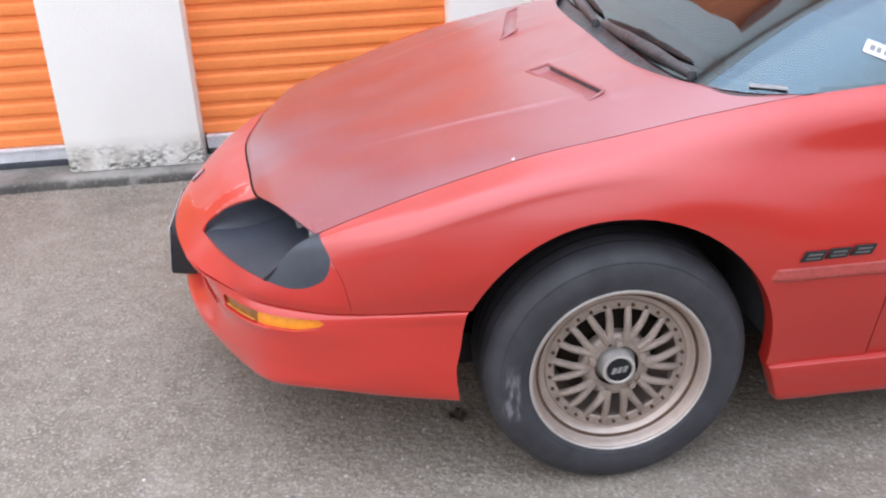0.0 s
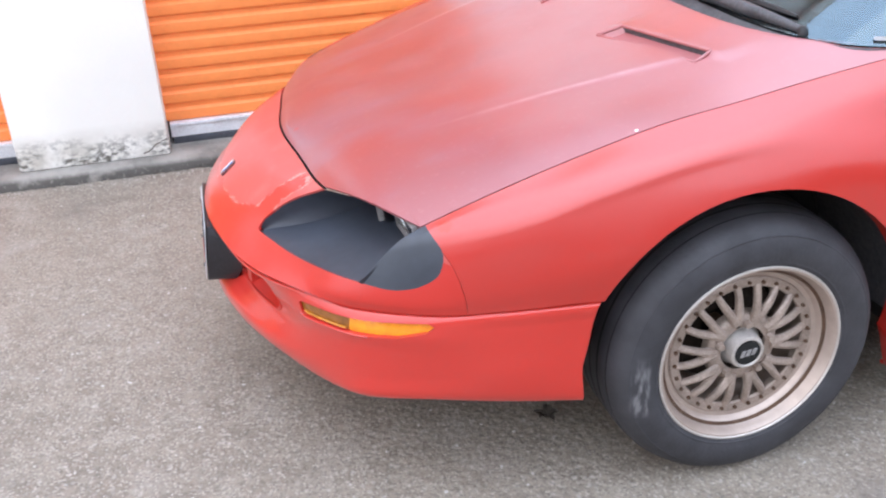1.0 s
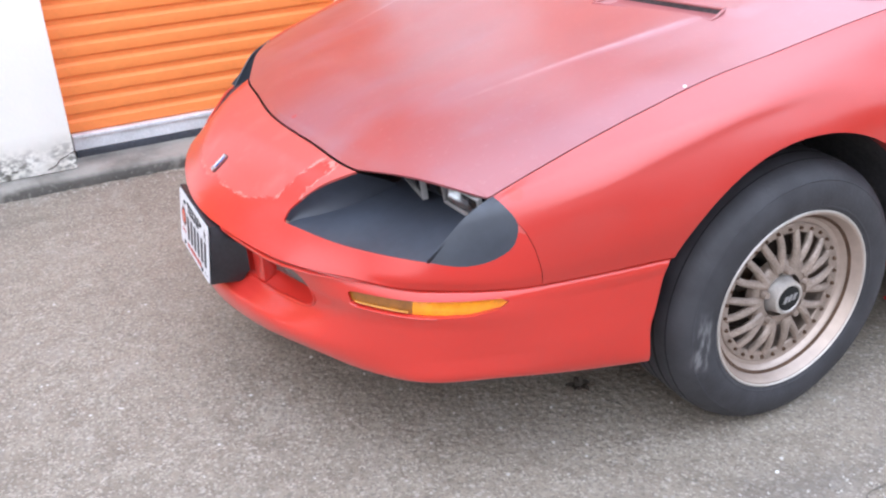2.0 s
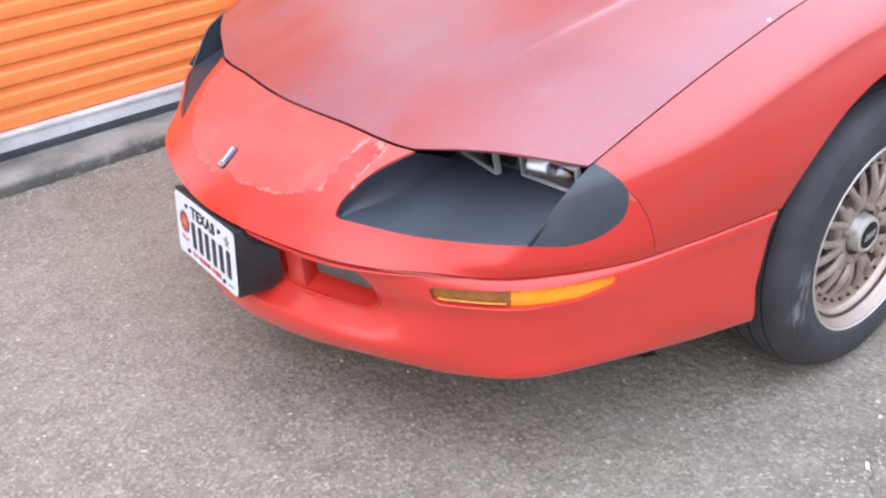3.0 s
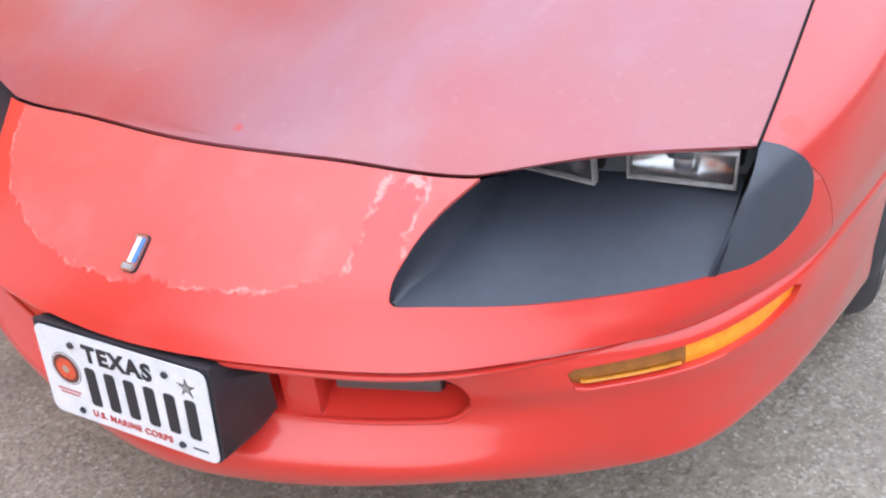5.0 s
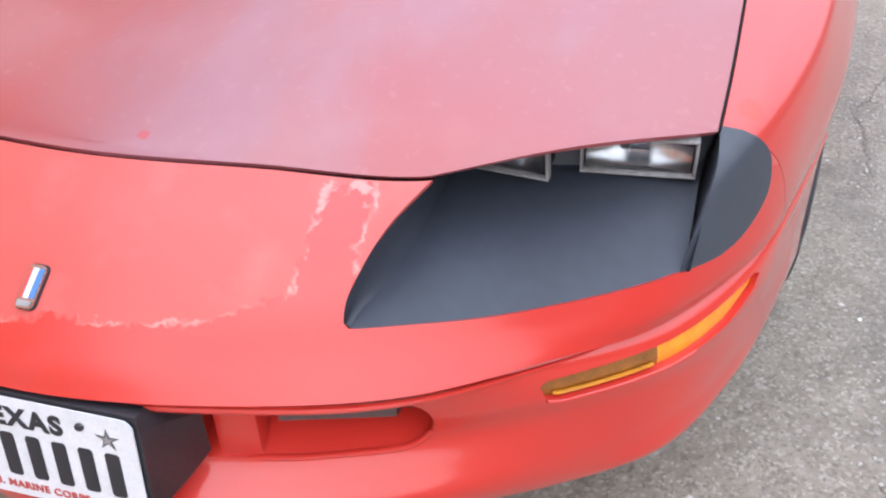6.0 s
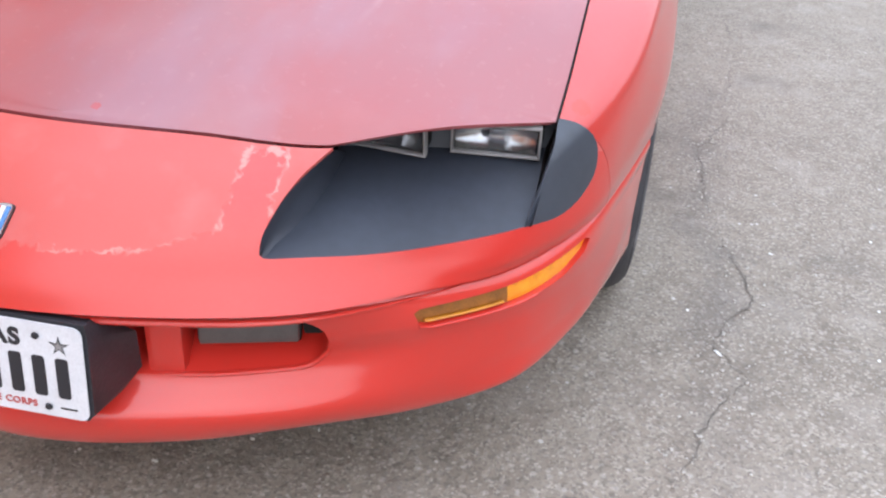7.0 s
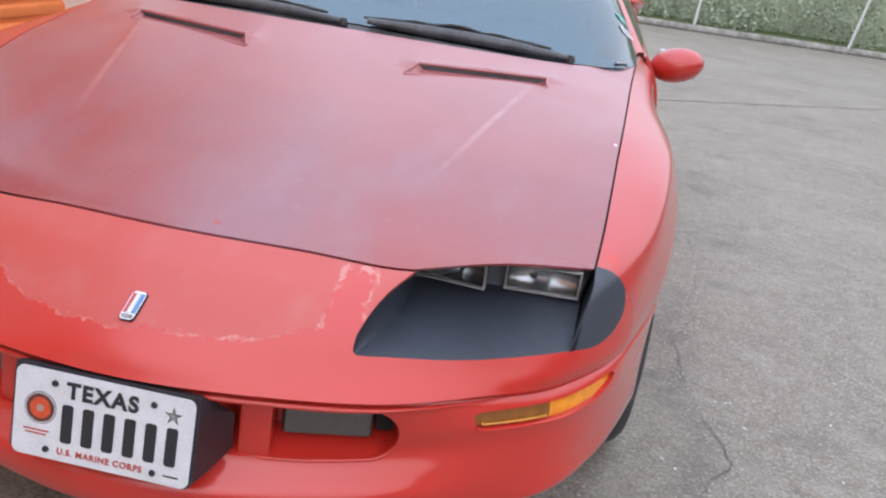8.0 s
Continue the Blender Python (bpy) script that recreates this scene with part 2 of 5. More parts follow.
def rubber_material():
    """Weathered tyre rubber, scuffed pale on one stretch of the sidewall."""
    m = material("tyre_rubber", (0.022, 0.022, 0.025), 0.62, bump=0.15, bump_scale=120)
    x, y, z = axes_of(m)
    colour = blend(m, ramp_of(m, noise_of(m, 14.0, 5), 0.35, 0.65), (0.028, 0.028, 0.033), (0.046, 0.046, 0.053))
    band = maths(m, "MULTIPLY", ramp_of(m, x, -0.243, -0.252), ramp_of(m, x, -0.292, -0.276))
    band = maths(m, "MULTIPLY", band, maths(m, "MULTIPLY", ramp_of(m, z, 0.055, 0.0), ramp_of(m, z, -0.11, -0.085)))
    scuff = maths(m, "MULTIPLY", maths(m, "MULTIPLY", band, ramp_of(m, y, -0.100, -0.106)), ramp_of(m, noise_of(m, 45.0, 6, (2, 1, 0.5)), 0.42, 0.60))
    colour = blend(m, maths(m, "MULTIPLY", scuff, 0.55), colour, (0.28, 0.28, 0.29))
    m.node_tree.links.new(colour, m.node_tree.nodes["Principled BSDF"].inputs["Base Color"])
    return m


rubber = rubber_material()
bronze = material("bronze_alloy", (0.46, 0.37, 0.32), 0.40, metal=0.5, vary=0.10, scale=5)
alloy = material("bare_alloy", (0.60, 0.56, 0.53), 0.42, metal=0.6, vary=0.12, scale=20)
rust = material("rusty_steel", (0.10, 0.055, 0.035), 0.8, metal=0.3, vary=0.4, scale=30, bump=0.3, bump_scale=150)
dark_rust = material("dark_rusty_steel", (0.030, 0.020, 0.015), 0.8, metal=0.3, vary=0.4, scale=30, bump=0.3, bump_scale=150)
chrome = material("chrome", (0.6, 0.6, 0.62), 0.2, metal=1.0, vary=0.05)
white_paint = material("white_plate_paint", (0.63, 0.64, 0.67), 0.5, vary=0.10, scale=30)
ink = material("black_ink", (0.02, 0.02, 0.025), 0.5)
red_ink = material("red_ink", (0.45, 0.06, 0.05), 0.5)
inlay_grey = material("inlay_grey", (0.11, 0.105, 0.105), 0.4, vary=0.2, scale=60)
blue_ink = material("blue_enamel", (0.05, 0.19, 0.44), 0.25, coat=0.8)
teal_ink = material("teal_paper", (0.10, 0.46, 0.42), 0.5, vary=0.15, scale=60)
seal_dark = material("seal_dark", (0.12, 0.035, 0.03), 0.5, vary=0.3, scale=90)
seal_red = material("seal_red", (0.6, 0.08, 0.03), 0.4, vary=0.3, scale=90)
seal_grey = material("seal_grey", (0.25, 0.24, 0.24), 0.5, vary=0.3, scale=90)
amber = material("amber_lens", (0.85, 0.28, 0.01), 0.2, coat=0.6, vary=0.2, scale=60)
dark_amber = material("dark_amber_lens", (0.25, 0.085, 0.01), 0.22, coat=0.6, vary=0.3, scale=40)
strip_amber = material("strip_amber", (0.52, 0.19, 0.01), 0.3, coat=0.4, vary=0.2, scale=60)
fog_glass = material("fog_lamp_glass", (0.085, 0.078, 0.076), 0.22, coat=0.5, vary=0.15, scale=50)
def stucco_material():
    """White stucco, mouldy and chipped along its foot."""
    m = material("white_stucco", (0.80, 0.79, 0.77), 0.85, bump=0.22, bump_scale=70)
    p = m.node_tree.nodes["Principled BSDF"]
    x, y, z = axes_of(m)
    foot = ramp_of(m, z, 0.22, 0.08)
    mould = maths(m, "MULTIPLY", foot, ramp_of(m, noise_of(m, 7.0, 7), 0.42, 0.58))
    edge = maths(m, "MULTIPLY", maths(m, "MULTIPLY", ramp_of(m, z, 0.205, 0.08), ramp_of(m, noise_of(m, 6.0, 4, (1, 1, 2)), 0.40, 0.53)), ramp_of(m, noise_of(m, 38.0, 7, (1, 1, 1.8)), 0.42, 0.58))
    colour = blend(m, ramp_of(m, noise_of(m, 2.0, 5), 0.3, 0.7), (0.86, 0.84, 0.79), (0.92, 0.90, 0.85))
    colour = blend(m, maths(m, "MULTIPLY", mould, 0.65), colour, (0.40, 0.36, 0.29))
    colour = blend(m, maths(m, "MULTIPLY", edge, 0.9), colour, (0.085, 0.08, 0.065))
    m.node_tree.links.new(colour, p.inputs["Base Color"])
    return m


stucco = stucco_material()
orange = material("orange_door_paint", (0.95, 0.27, 0.075), 0.45, vary=0.06, scale=5, bump=0.03, bump_scale=80)
steel = material("galvanised_steel", (0.80, 0.82, 0.86), 0.4, metal=0.25, vary=0.15, scale=12)
dark_steel = material("dark_rubber_seal", (0.06, 0.065, 0.08), 0.5, vary=0.3, scale=8)
def kerb_material():
    """Old concrete with dark grime on its broken face."""
    m = material("kerb_concrete", (0.2, 0.19, 0.17), 0.92, bump=0.6, bump_scale=45)
    x, y, z = axes_of(m)
    colour = blend(m, ramp_of(m, noise_of(m, 5.0, 7), 0.36, 0.62), (0.17, 0.157, 0.14), (0.34, 0.315, 0.285))
    grime = maths(m, "MULTIPLY", ramp_of(m, z, 0.052, 0.030), ramp_of(m, noise_of(m, 9.0, 6), 0.30, 0.45))
    colour = blend(m, maths(m, "MULTIPLY", grime, 0.8), colour, (0.055, 0.05, 0.045))
    colour = blend(m, maths(m, "MULTIPLY", ramp_of(m, noise_of(m, 55.0, 4), 0.58, 0.7), 0.4), colour, (0.36, 0.34, 0.31))
    m.node_tree.links.new(colour, m.node_tree.nodes["Principled BSDF"].inputs["Base Color"])
    return m


concrete = kerb_material()
unseen_wall = material("unseen_wall_brown", (0.24, 0.18, 0.14), 0.9, vary=0.25, scale=2, bump=0.4, bump_scale=30)
roofing = material("metal_roof", (0.5, 0.5, 0.5), 0.5, metal=0.4, vary=0.1)
bark = material("post_paint", (0.62, 0.62, 0.60), 0.5, vary=0.15, scale=6)
leaf = material("hedge_leaf", (0.34, 0.38, 0.27), 0.8, vary=0.22, scale=1.2)
grass = material("verge_grass", (0.07, 0.10, 0.03), 0.9, vary=0.4, scale=3, bump=0.8, bump_scale=30)
seat_cloth = material("seat_cloth", (0.05, 0.05, 0.055), 0.9, vary=0.2, scale=30)
lens_clear = material("lamp_reflector", (0.50, 0.50, 0.51), 0.22, metal=1.0)
spoke_bronze = material("dull_bronze", (0.34, 0.27, 0.23), 0.45, metal=0.35, vary=0.3, scale=22, bump=0.05, bump_scale=120)


def glass_material(name, colour, rough=0.02, ior=1.5, sheen=(1, 1, 1)):
    m = bpy.data.materials.new(name)
    m.use_nodes = True
    p = m.node_tree.nodes["Principled BSDF"]
    p.inputs["Base Color"].default_value = (*colour, 1)
    p.inputs["Specular Tint"].default_value = (*sheen, 1)
    p.inputs["Transmission Weight"].default_value, p.inputs["Roughness"].default_value, p.inputs["IOR"].default_value = 1.0, rough, ior
    return m


# the sky's blue is put into the tint of the glass reflections
glass = glass_material("tinted_glass", (0.26, 0.36, 0.42), 0.03, 2.05, (0.72, 0.92, 1.0))
lamp_glass = glass_material("lamp_glass", (0.95, 0.96, 0.96))


def ground_material():
    """Worn aggregate concrete: stones of two sizes bared in patches, stains, scattered pale chips, fine relief."""
    m = material("worn_paving", (0.27, 0.25, 0.235), 0.76, bump=0.75, bump_scale=48)
    n, l = m.node_tree.nodes, m.node_tree.links
    p = n["Principled BSDF"]
    tc = n.new("ShaderNodeTexCoord")

    def stones(scale):
        v, sep = n.new("ShaderNodeTexVoronoi"), n.new("ShaderNodeSeparateColor")
        v.inputs["Scale"].default_value = scale
        l.new(tc.outputs["Object"], v.inputs["Vector"]), l.new(v.outputs["Color"], sep.inputs[0])
        return sep.outputs, v.outputs["Distance"]

    fine, _ = stones(165)
    coarse, depth = stones(74)
    broad, mid = ramp_of(m, noise_of(m, 0.9, 5), 0.35, 0.65), ramp_of(m, noise_of(m, 14.0, 6), 0.35, 0.65)
    bared = ramp_of(m, noise_of(m, 3.1, 6), 0.40, 0.66, 0.25, 1.0)
    colour = blend(m, broad, (0.182, 0.150, 0.118), (0.254, 0.214, 0.171))
    colour = blend(m, maths(m, "MULTIPLY", mid, 0.55), colour, (0.312, 0.271, 0.220))
    colour = blend(m, maths(m, "MULTIPLY", ramp_of(m, fine[0], 0.50, 1.0), 0.55), colour, (0.112, 0.097, 0.084))
    colour = blend(m, maths(m, "MULTIPLY", ramp_of(m, fine[1], 0.72, 1.0), 0.55), colour, (0.47, 0.42, 0.365))
    pale = maths(m, "MULTIPLY", maths(m, "MULTIPLY", ramp_of(m, coarse[0], 0.80, 0.92), ramp_of(m, depth, 0.55, 0.35)), bared)
    colour = blend(m, maths(m, "MULTIPLY", pale, 0.50), colour, (0.47, 0.43, 0.39))
    dark = maths(m, "MULTIPLY", maths(m, "MULTIPLY", ramp_of(m, coarse[1], 0.82, 0.93), ramp_of(m, depth, 0.55, 0.35)), bared)
    colour = blend(m, maths(m, "MULTIPLY", dark, 0.55), colour, (0.085, 0.075, 0.066))
    rare = n.new("ShaderNodeTexVoronoi")
    rare.inputs["Scale"].default_value = 16
    l.new(tc.outputs["Object"], rare.inputs["Vector"])
    chip = maths(m, "MULTIPLY", ramp_of(m, rare.outputs["Distance"], 0.10, 0.05), ramp_of(m, noise_of(m, 8.0, 3), 0.53, 0.58))
    colour = blend(m, maths(m, "MULTIPLY", chip, 0.7), colour, (0.66, 0.63, 0.60))
    stain = ramp_of(m, noise_of(m, 2.6, 5), 0.58, 0.74)
    colour = blend(m, maths(m, "MULTIPLY", stain, 0.5), colour, (0.12, 0.105, 0.09))
    # a darker ragged band along the crack
    x, y, z = axes_of(m)
    off = maths(m, "ABSOLUTE", maths(m, "ADD", maths(m, "ADD", y, 1.13), maths(m, "MULTIPLY", maths(m, "SUBTRACT", noise_of(m, 3.0, 6), 0.5), 0.30)))
    crack_band = maths(m, "MULTIPLY", maths(m, "MULTIPLY", ramp_of(m, off, 0.10, 0.0), maths(m, "MULTIPLY", ramp_of(m, x, -0.9, -0.3), ramp_of(m, x, 1.6, 0.9))), ramp_of(m, noise_of(m, 5.0, 4), 0.35, 0.6))
    colour = blend(m, maths(m, "MULTIPLY", crack_band, 0.5), colour, (0.12, 0.105, 0.095))
    worn = ramp_of(m, noise_of(m, 4.5, 7), 0.55, 0.70)
    colour = blend(m, maths(m, "MULTIPLY", worn, 0.3), colour, (0.37, 0.33, 0.29))
    l.new(colour, p.inputs["Base Color"])
    return m


paving = ground_material()


# ---- building helpers ----
def mesh_of(name, bm, mat, sharp=40):
    me = bpy.data.meshes.new(name)
    bm.normal_update()
    bm.to_mesh(me)
    bm.free()
    if mat:
        me.materials.append(mat)
    for poly in me.polygons:
        poly.use_smooth = True
    me.set_sharp_from_angle(angle=radians(sharp))
    return me


def part(name, bm, mat, parent=None, label="", sharp=40, thick=0.0):
    """One mesh object, under a thing or a part if parent is given. What has thickness grows inwards, to the car's middle."""
    if thick and parent:
        bm.normal_update()
        out = sum(f.calc_area() * f.normal.dot((f.calc_center_median() - Vector((min(max(f.calc_center_median().x, -.6), 3.2), 0, .5))).normalized()) for f in bm.faces)
        if out < 0:
            bmesh.ops.reverse_faces(bm, faces=bm.faces)
    ob = new(name, mesh_of(name, bm, mat, sharp))
    if parent:
        ob.parent = parent
    if thick:
        mod = ob.modifiers.new("thickness", "SOLIDIFY")
        mod.thickness, mod.offset = thick, -1
        crease = ob.modifiers.new("crease", "EDGE_SPLIT")
        crease.split_angle, crease.use_edge_sharp = radians(sharp), True
    return tagged(ob, label) if label else ob


def thing(name, label, category, m=None, group="", kind=""):
    ob = new(name)
    if m is not None:
        ob.matrix_basis = m
    return tagged(ob, label, category, group, kind)


def hermite(pts, s, q):
    """A smooth curve through pts at the parameters s, read at q."""
    pts, s, q = np.asarray(pts, float), np.asarray(s, float), np.asarray(q, float)
    m = np.empty_like(pts)
    d = np.diff(pts, axis=0) / np.diff(s).reshape(-1, *[1] * (pts.ndim - 1))
    m[0], m[-1] = d[0], d[-1]
    h = np.diff(s)
    w = (h[1:] / (h[1:] + h[:-1])).reshape(-1, *[1] * (pts.ndim - 1))
    m[1:-1] = w * d[:-1] + (1 - w) * d[1:]
    i = np.clip(np.searchsorted(s, q, side="right") - 1, 0, len(s) - 2)
    shape = (-1, *[1] * (pts.ndim - 1))
    hh = h[i].reshape(shape)
    t = ((q - s[i]) / h[i]).reshape(shape)
    return ((2 * t**3 - 3 * t**2 + 1) * pts[i] + (t**3 - 2 * t**2 + t) * hh * m[i] + (3 * t**2 - 2 * t**3) * pts[i + 1] + (t**3 - t**2) * hh * m[i + 1])


def chords(pts):
    return np.r_[0, np.cumsum(np.maximum(np.linalg.norm(np.diff(np.asarray(pts, float), axis=0), axis=1), 1e-6))]


def curve(pts, n):
    s = chords(pts)
    return hermite(pts, s, np.linspace(0, s[-1], n))


def loft(rows, nu, nv):
    """A smooth grid through a net of points, rows by columns: nu along the rows, nv across them."""
    net = np.array(rows, float)
    su = np.mean([chords(r) for r in net], axis=0)
    sv = np.mean([chords(net[:, c]) for c in range(net.shape[1])], axis=0)
    dense = hermite(net.transpose(1, 0, 2), su, np.linspace(0, su[-1], nu))
    return hermite(dense.transpose(1, 0, 2), sv, np.linspace(0, sv[-1], nv))


def grid_bm(grid, flip=False, bm=None):
    bm = bm or bmesh.new()
    vs = [[bm.verts.new(p) for p in row] for row in grid]
    for a, b in zip(vs, vs[1:]):
        for i in range(len(a) - 1):
            quad = (a[i], a[i + 1], b[i + 1], b[i])
            bm.faces.new(quad[::-1] if flip else quad)
    return bm


def cut(bm, faces, polygon, way):
    """Cuts a convex outline, given by points, through the faces along a direction. Returns the faces inside."""
    way = Vector(way).normalized()
    e1 = way.orthogonal().normalized()
    e2 = way.cross(e1)
    flat = [(Vector(p).dot(e1), Vector(p).dot(e2)) for p in polygon]
    pts = sorted(set(flat))
    hull = []
    for some in (pts, pts[::-1]):
        chain = []
        for p in some:
            while len(chain) > 1 and (chain[-1][0] - chain[-2][0]) * (p[1] - chain[-2][1]) - (chain[-1][1] - chain[-2][1]) * (p[0] - chain[-2][0]) <= 0:
                chain.pop()
            chain.append(p)
        hull += chain[:-1]
    inside = list(faces)
    for a, b in zip(hull, hull[1:] + hull[:1]):
        co = e1 * a[0] + e2 * a[1]
        no = e1 * (b[1] - a[1]) - e2 * (b[0] - a[0])
        no.normalize()
        geom = set(inside)
        for f in inside:
            geom.update(f.edges), geom.update(f.verts)
        out = bmesh.ops.bisect_plane(bm, geom=list(geom), dist=1e-6, plane_co=co, plane_no=no)
        inside = [g for g in out["geom"] if isinstance(g, bmesh.types.BMFace) and (g.calc_center_median() - co).dot(no) < 0]
    return inside


def split_plane(bm, co, no):
    geom = list(bm.verts) + list(bm.edges) + list(bm.faces)
    bmesh.ops.bisect_plane(bm, geom=geom, dist=1e-6, plane_co=co, plane_no=no)


def take(bm, faces):
    """The given faces as a mesh of their own; they leave bm."""
    out = bmesh.new()
    made = {}
    for f in faces:
        for v in f.verts:
            if v not in made:
                made[v] = out.verts.new(v.co)
        out.faces.new([made[v] for v in f.verts])
    bmesh.ops.delete(bm, geom=faces, context="FACES")
    return out


def box(size, at=(0, 0, 0), bevel=0.0, turn=None, bm=None, segments=2):
    bm = bm or bmesh.new()
    m = Matrix.Translation(at) @ (turn or Matrix()) @ Matrix.Diagonal((*size, 1))
    made = bmesh.ops.create_cube(bm, size=1, matrix=m)
    if bevel:
        edges = list({e for v in made["verts"] for e in v.link_edges})
        bmesh.ops.bevel(bm, geom=edges, offset=bevel, segments=segments, affect="EDGES", profile=0.6)
    return bm


def lathe(profile, n=64, bm=None, at=(0, 0, 0)):
    """Turns a profile of (radius, y) round the y axis."""
    bm = bm or bmesh.new()
    rings = []
    for r, y in profile:
        rings.append([bm.verts.new((at[0] + r * math.cos(2 * math.pi * i / n), at[1] + y, at[2] + r * math.sin(2 * math.pi * i / n))) for i in range(n)])
    for a, b in zip(rings, rings[1:]):
        for i in range(n):
            j = (i + 1) % n
            bm.faces.new((a[i], a[j], b[j], b[i]))
    return bm


def tube(points, radius, n=10, bm=None):
    bm = bm or bmesh.new()
    pts = [Vector(p) for p in points]
    rings = []
    for i, p in enumerate(pts):
        d = (pts[min(i + 1, len(pts) - 1)] - pts[max(i - 1, 0)]).normalized()
        e1 = d.orthogonal().normalized() if abs(d.z) > 0.9 else d.cross(Vector((0, 0, 1))).normalized()
        e2 = d.cross(e1)
        r = radius(i / (len(pts) - 1)) if callable(radius) else radius
        rings.append([bm.verts.new(p + r * (math.cos(2 * math.pi * k / n) * e1 + math.sin(2 * math.pi * k / n) * e2)) for k in range(n)])
    for a, b in zip(rings, rings[1:]):
        for k in range(n):
            bm.faces.new((a[k], a[(k + 1) % n], b[(k + 1) % n], b[k]))
    bm.faces.new(rings[0][::-1]), bm.faces.new(rings[-1])
    bmesh.ops.recalc_face_normals(bm, faces=bm.faces)
    return bm


def plate_bm(outline, at, e1, e2, depth):
    """A flat slab of the given outline in the plane of e1, e2, with depth along their normal."""
    bm = bmesh.new()
    e1, e2, at = Vector(e1), Vector(e2), Vector(at)
    no = e1.cross(e2)
    f = bm.faces.new([bm.verts.new(at + e1 * u + e2 * v) for u, v in outline])
    ext = bmesh.ops.extrude_face_region(bm, geom=[f])
    for v in ext["geom"]:
        if isinstance(v, bmesh.types.BMVert):
            v.co += no * depth
    bmesh.ops.recalc_face_normals(bm, faces=bm.faces)
    return bm


def letters(text, size, at, e1, e2, depth=0.0006, spacing=1.0, bold=0.0):
    """Words in the built-in font as a mesh, centred at a place, in the plane of e1, e2."""
    data = bpy.data.curves.new("words", "FONT")
    data.body, data.size, data.align_x, data.align_y, data.extrude, data.space_character = text, size, "CENTER", "CENTER", depth, spacing
    data.offset = size * bold
    ob = bpy.data.objects.new("words", data)
    scene.collection.objects.link(ob)
    me = bpy.data.meshes.new_from_object(ob.evaluated_get(bpy.context.evaluated_depsgraph_get()))
    bm = bmesh.new()
    bm.from_mesh(me)
    bpy.data.objects.remove(ob), bpy.data.curves.remove(data), bpy.data.meshes.remove(me)
    e1, e2 = Vector(e1), Vector(e2)
    m = Matrix.Identity(4)
    for i in range(3):
        m[i][0], m[i][1], m[i][2], m[i][3] = e1[i], e2[i], e1.cross(e2)[i], at[i]
    bm.transform(m)
    return bm


# ---- ground and setting ----
bm = bmesh.new()
bmesh.ops.create_grid(bm, x_segments=40, y_segments=40, size=400)
ground = tagged(part("ground", bm, paving), "worn grey aggregate concrete drive, stained and cracked", "ground", kind="structure")


def ribbon(points, width, z, jitter, seed, n, broken=0.0):
    """A ragged strip along a line on the ground; where it is broken it thins out to a hair."""
    rng = np.random.default_rng(seed)
    pts = curve([(x, y, z) for x, y in points], n)
    wander = np.cumsum(rng.normal(0, jitter, (n, 2)), axis=0)
    wander -= np.stack([np.convolve(np.pad(wander[:, k], 30, mode="edge"), np.ones(61) / 61, "valid") for k in (0, 1)], 1)
    pts[:, :2] += wander + rng.normal(0, jitter * 0.4, (n, 2))
    d = np.gradient(pts, axis=0)
    side = np.stack([-d[:, 1], d[:, 0], 0 * d[:, 0]], 1)
    side /= np.linalg.norm(side, axis=1)[:, None]
    swell = np.convolve(np.pad(rng.random(n), 12, mode="edge"), np.ones(25) / 25, "valid")
    swell = np.clip((swell - 0.5) * 7 + 0.55, 0.12, 1.6)[:, None] * broken + (1 - broken)
    w = width * (0.35 + rng.random((n, 1))) * swell
    return grid_bm([pts + side * w / 2, pts - side * w / 2], flip=True)


crack_dirt = material("crack_dirt", (0.142, 0.124, 0.106), 0.95, vary=0.4, scale=30)
CRACK = [(-1.05, -0.93), (-0.75, -1.02), (-0.594, -1.08), (-0.487, -1.129), (-0.392, -1.169), (-0.29, -1.131), (-0.23, -1.154), (-0.136, -1.190), (-0.05, -1.216), (0.05, -1.198), (0.26, -1.160), (0.42, -1.130), (0.58, -1.118), (0.71, -1.125), (1.0, -1.2), (1.57, -1.27), (1.72, -1.29), (2.4, -1.25), (3.4, -1.06), (5.0, -1.2), (6.8, -1.1)]
tagged(part("paving_crack", ribbon(CRACK, 0.0038, 0.003, 0.0035, 3, 900, 1.0), crack_dirt), "thin ragged crack across the concrete", "crack", kind="structure")
tagged(part("paving_joint", ribbon([(5.2, 0.9), (7.0, -1.3), (9.7, -4.3), (13, -8)], 0.03, 0.003, 0.004, 5, 120), crack_dirt), "straight dark joint across the concrete", "joint", kind="structure")

DOOR_W, PILLAR_W, FIRST = 1.215, 0.63, -1.29
PITCH = DOOR_W + PILLAR_W
LEFT_END, RIGHT_END = FIRST - 4 * PITCH - PILLAR_W, FIRST + 6 * PITCH


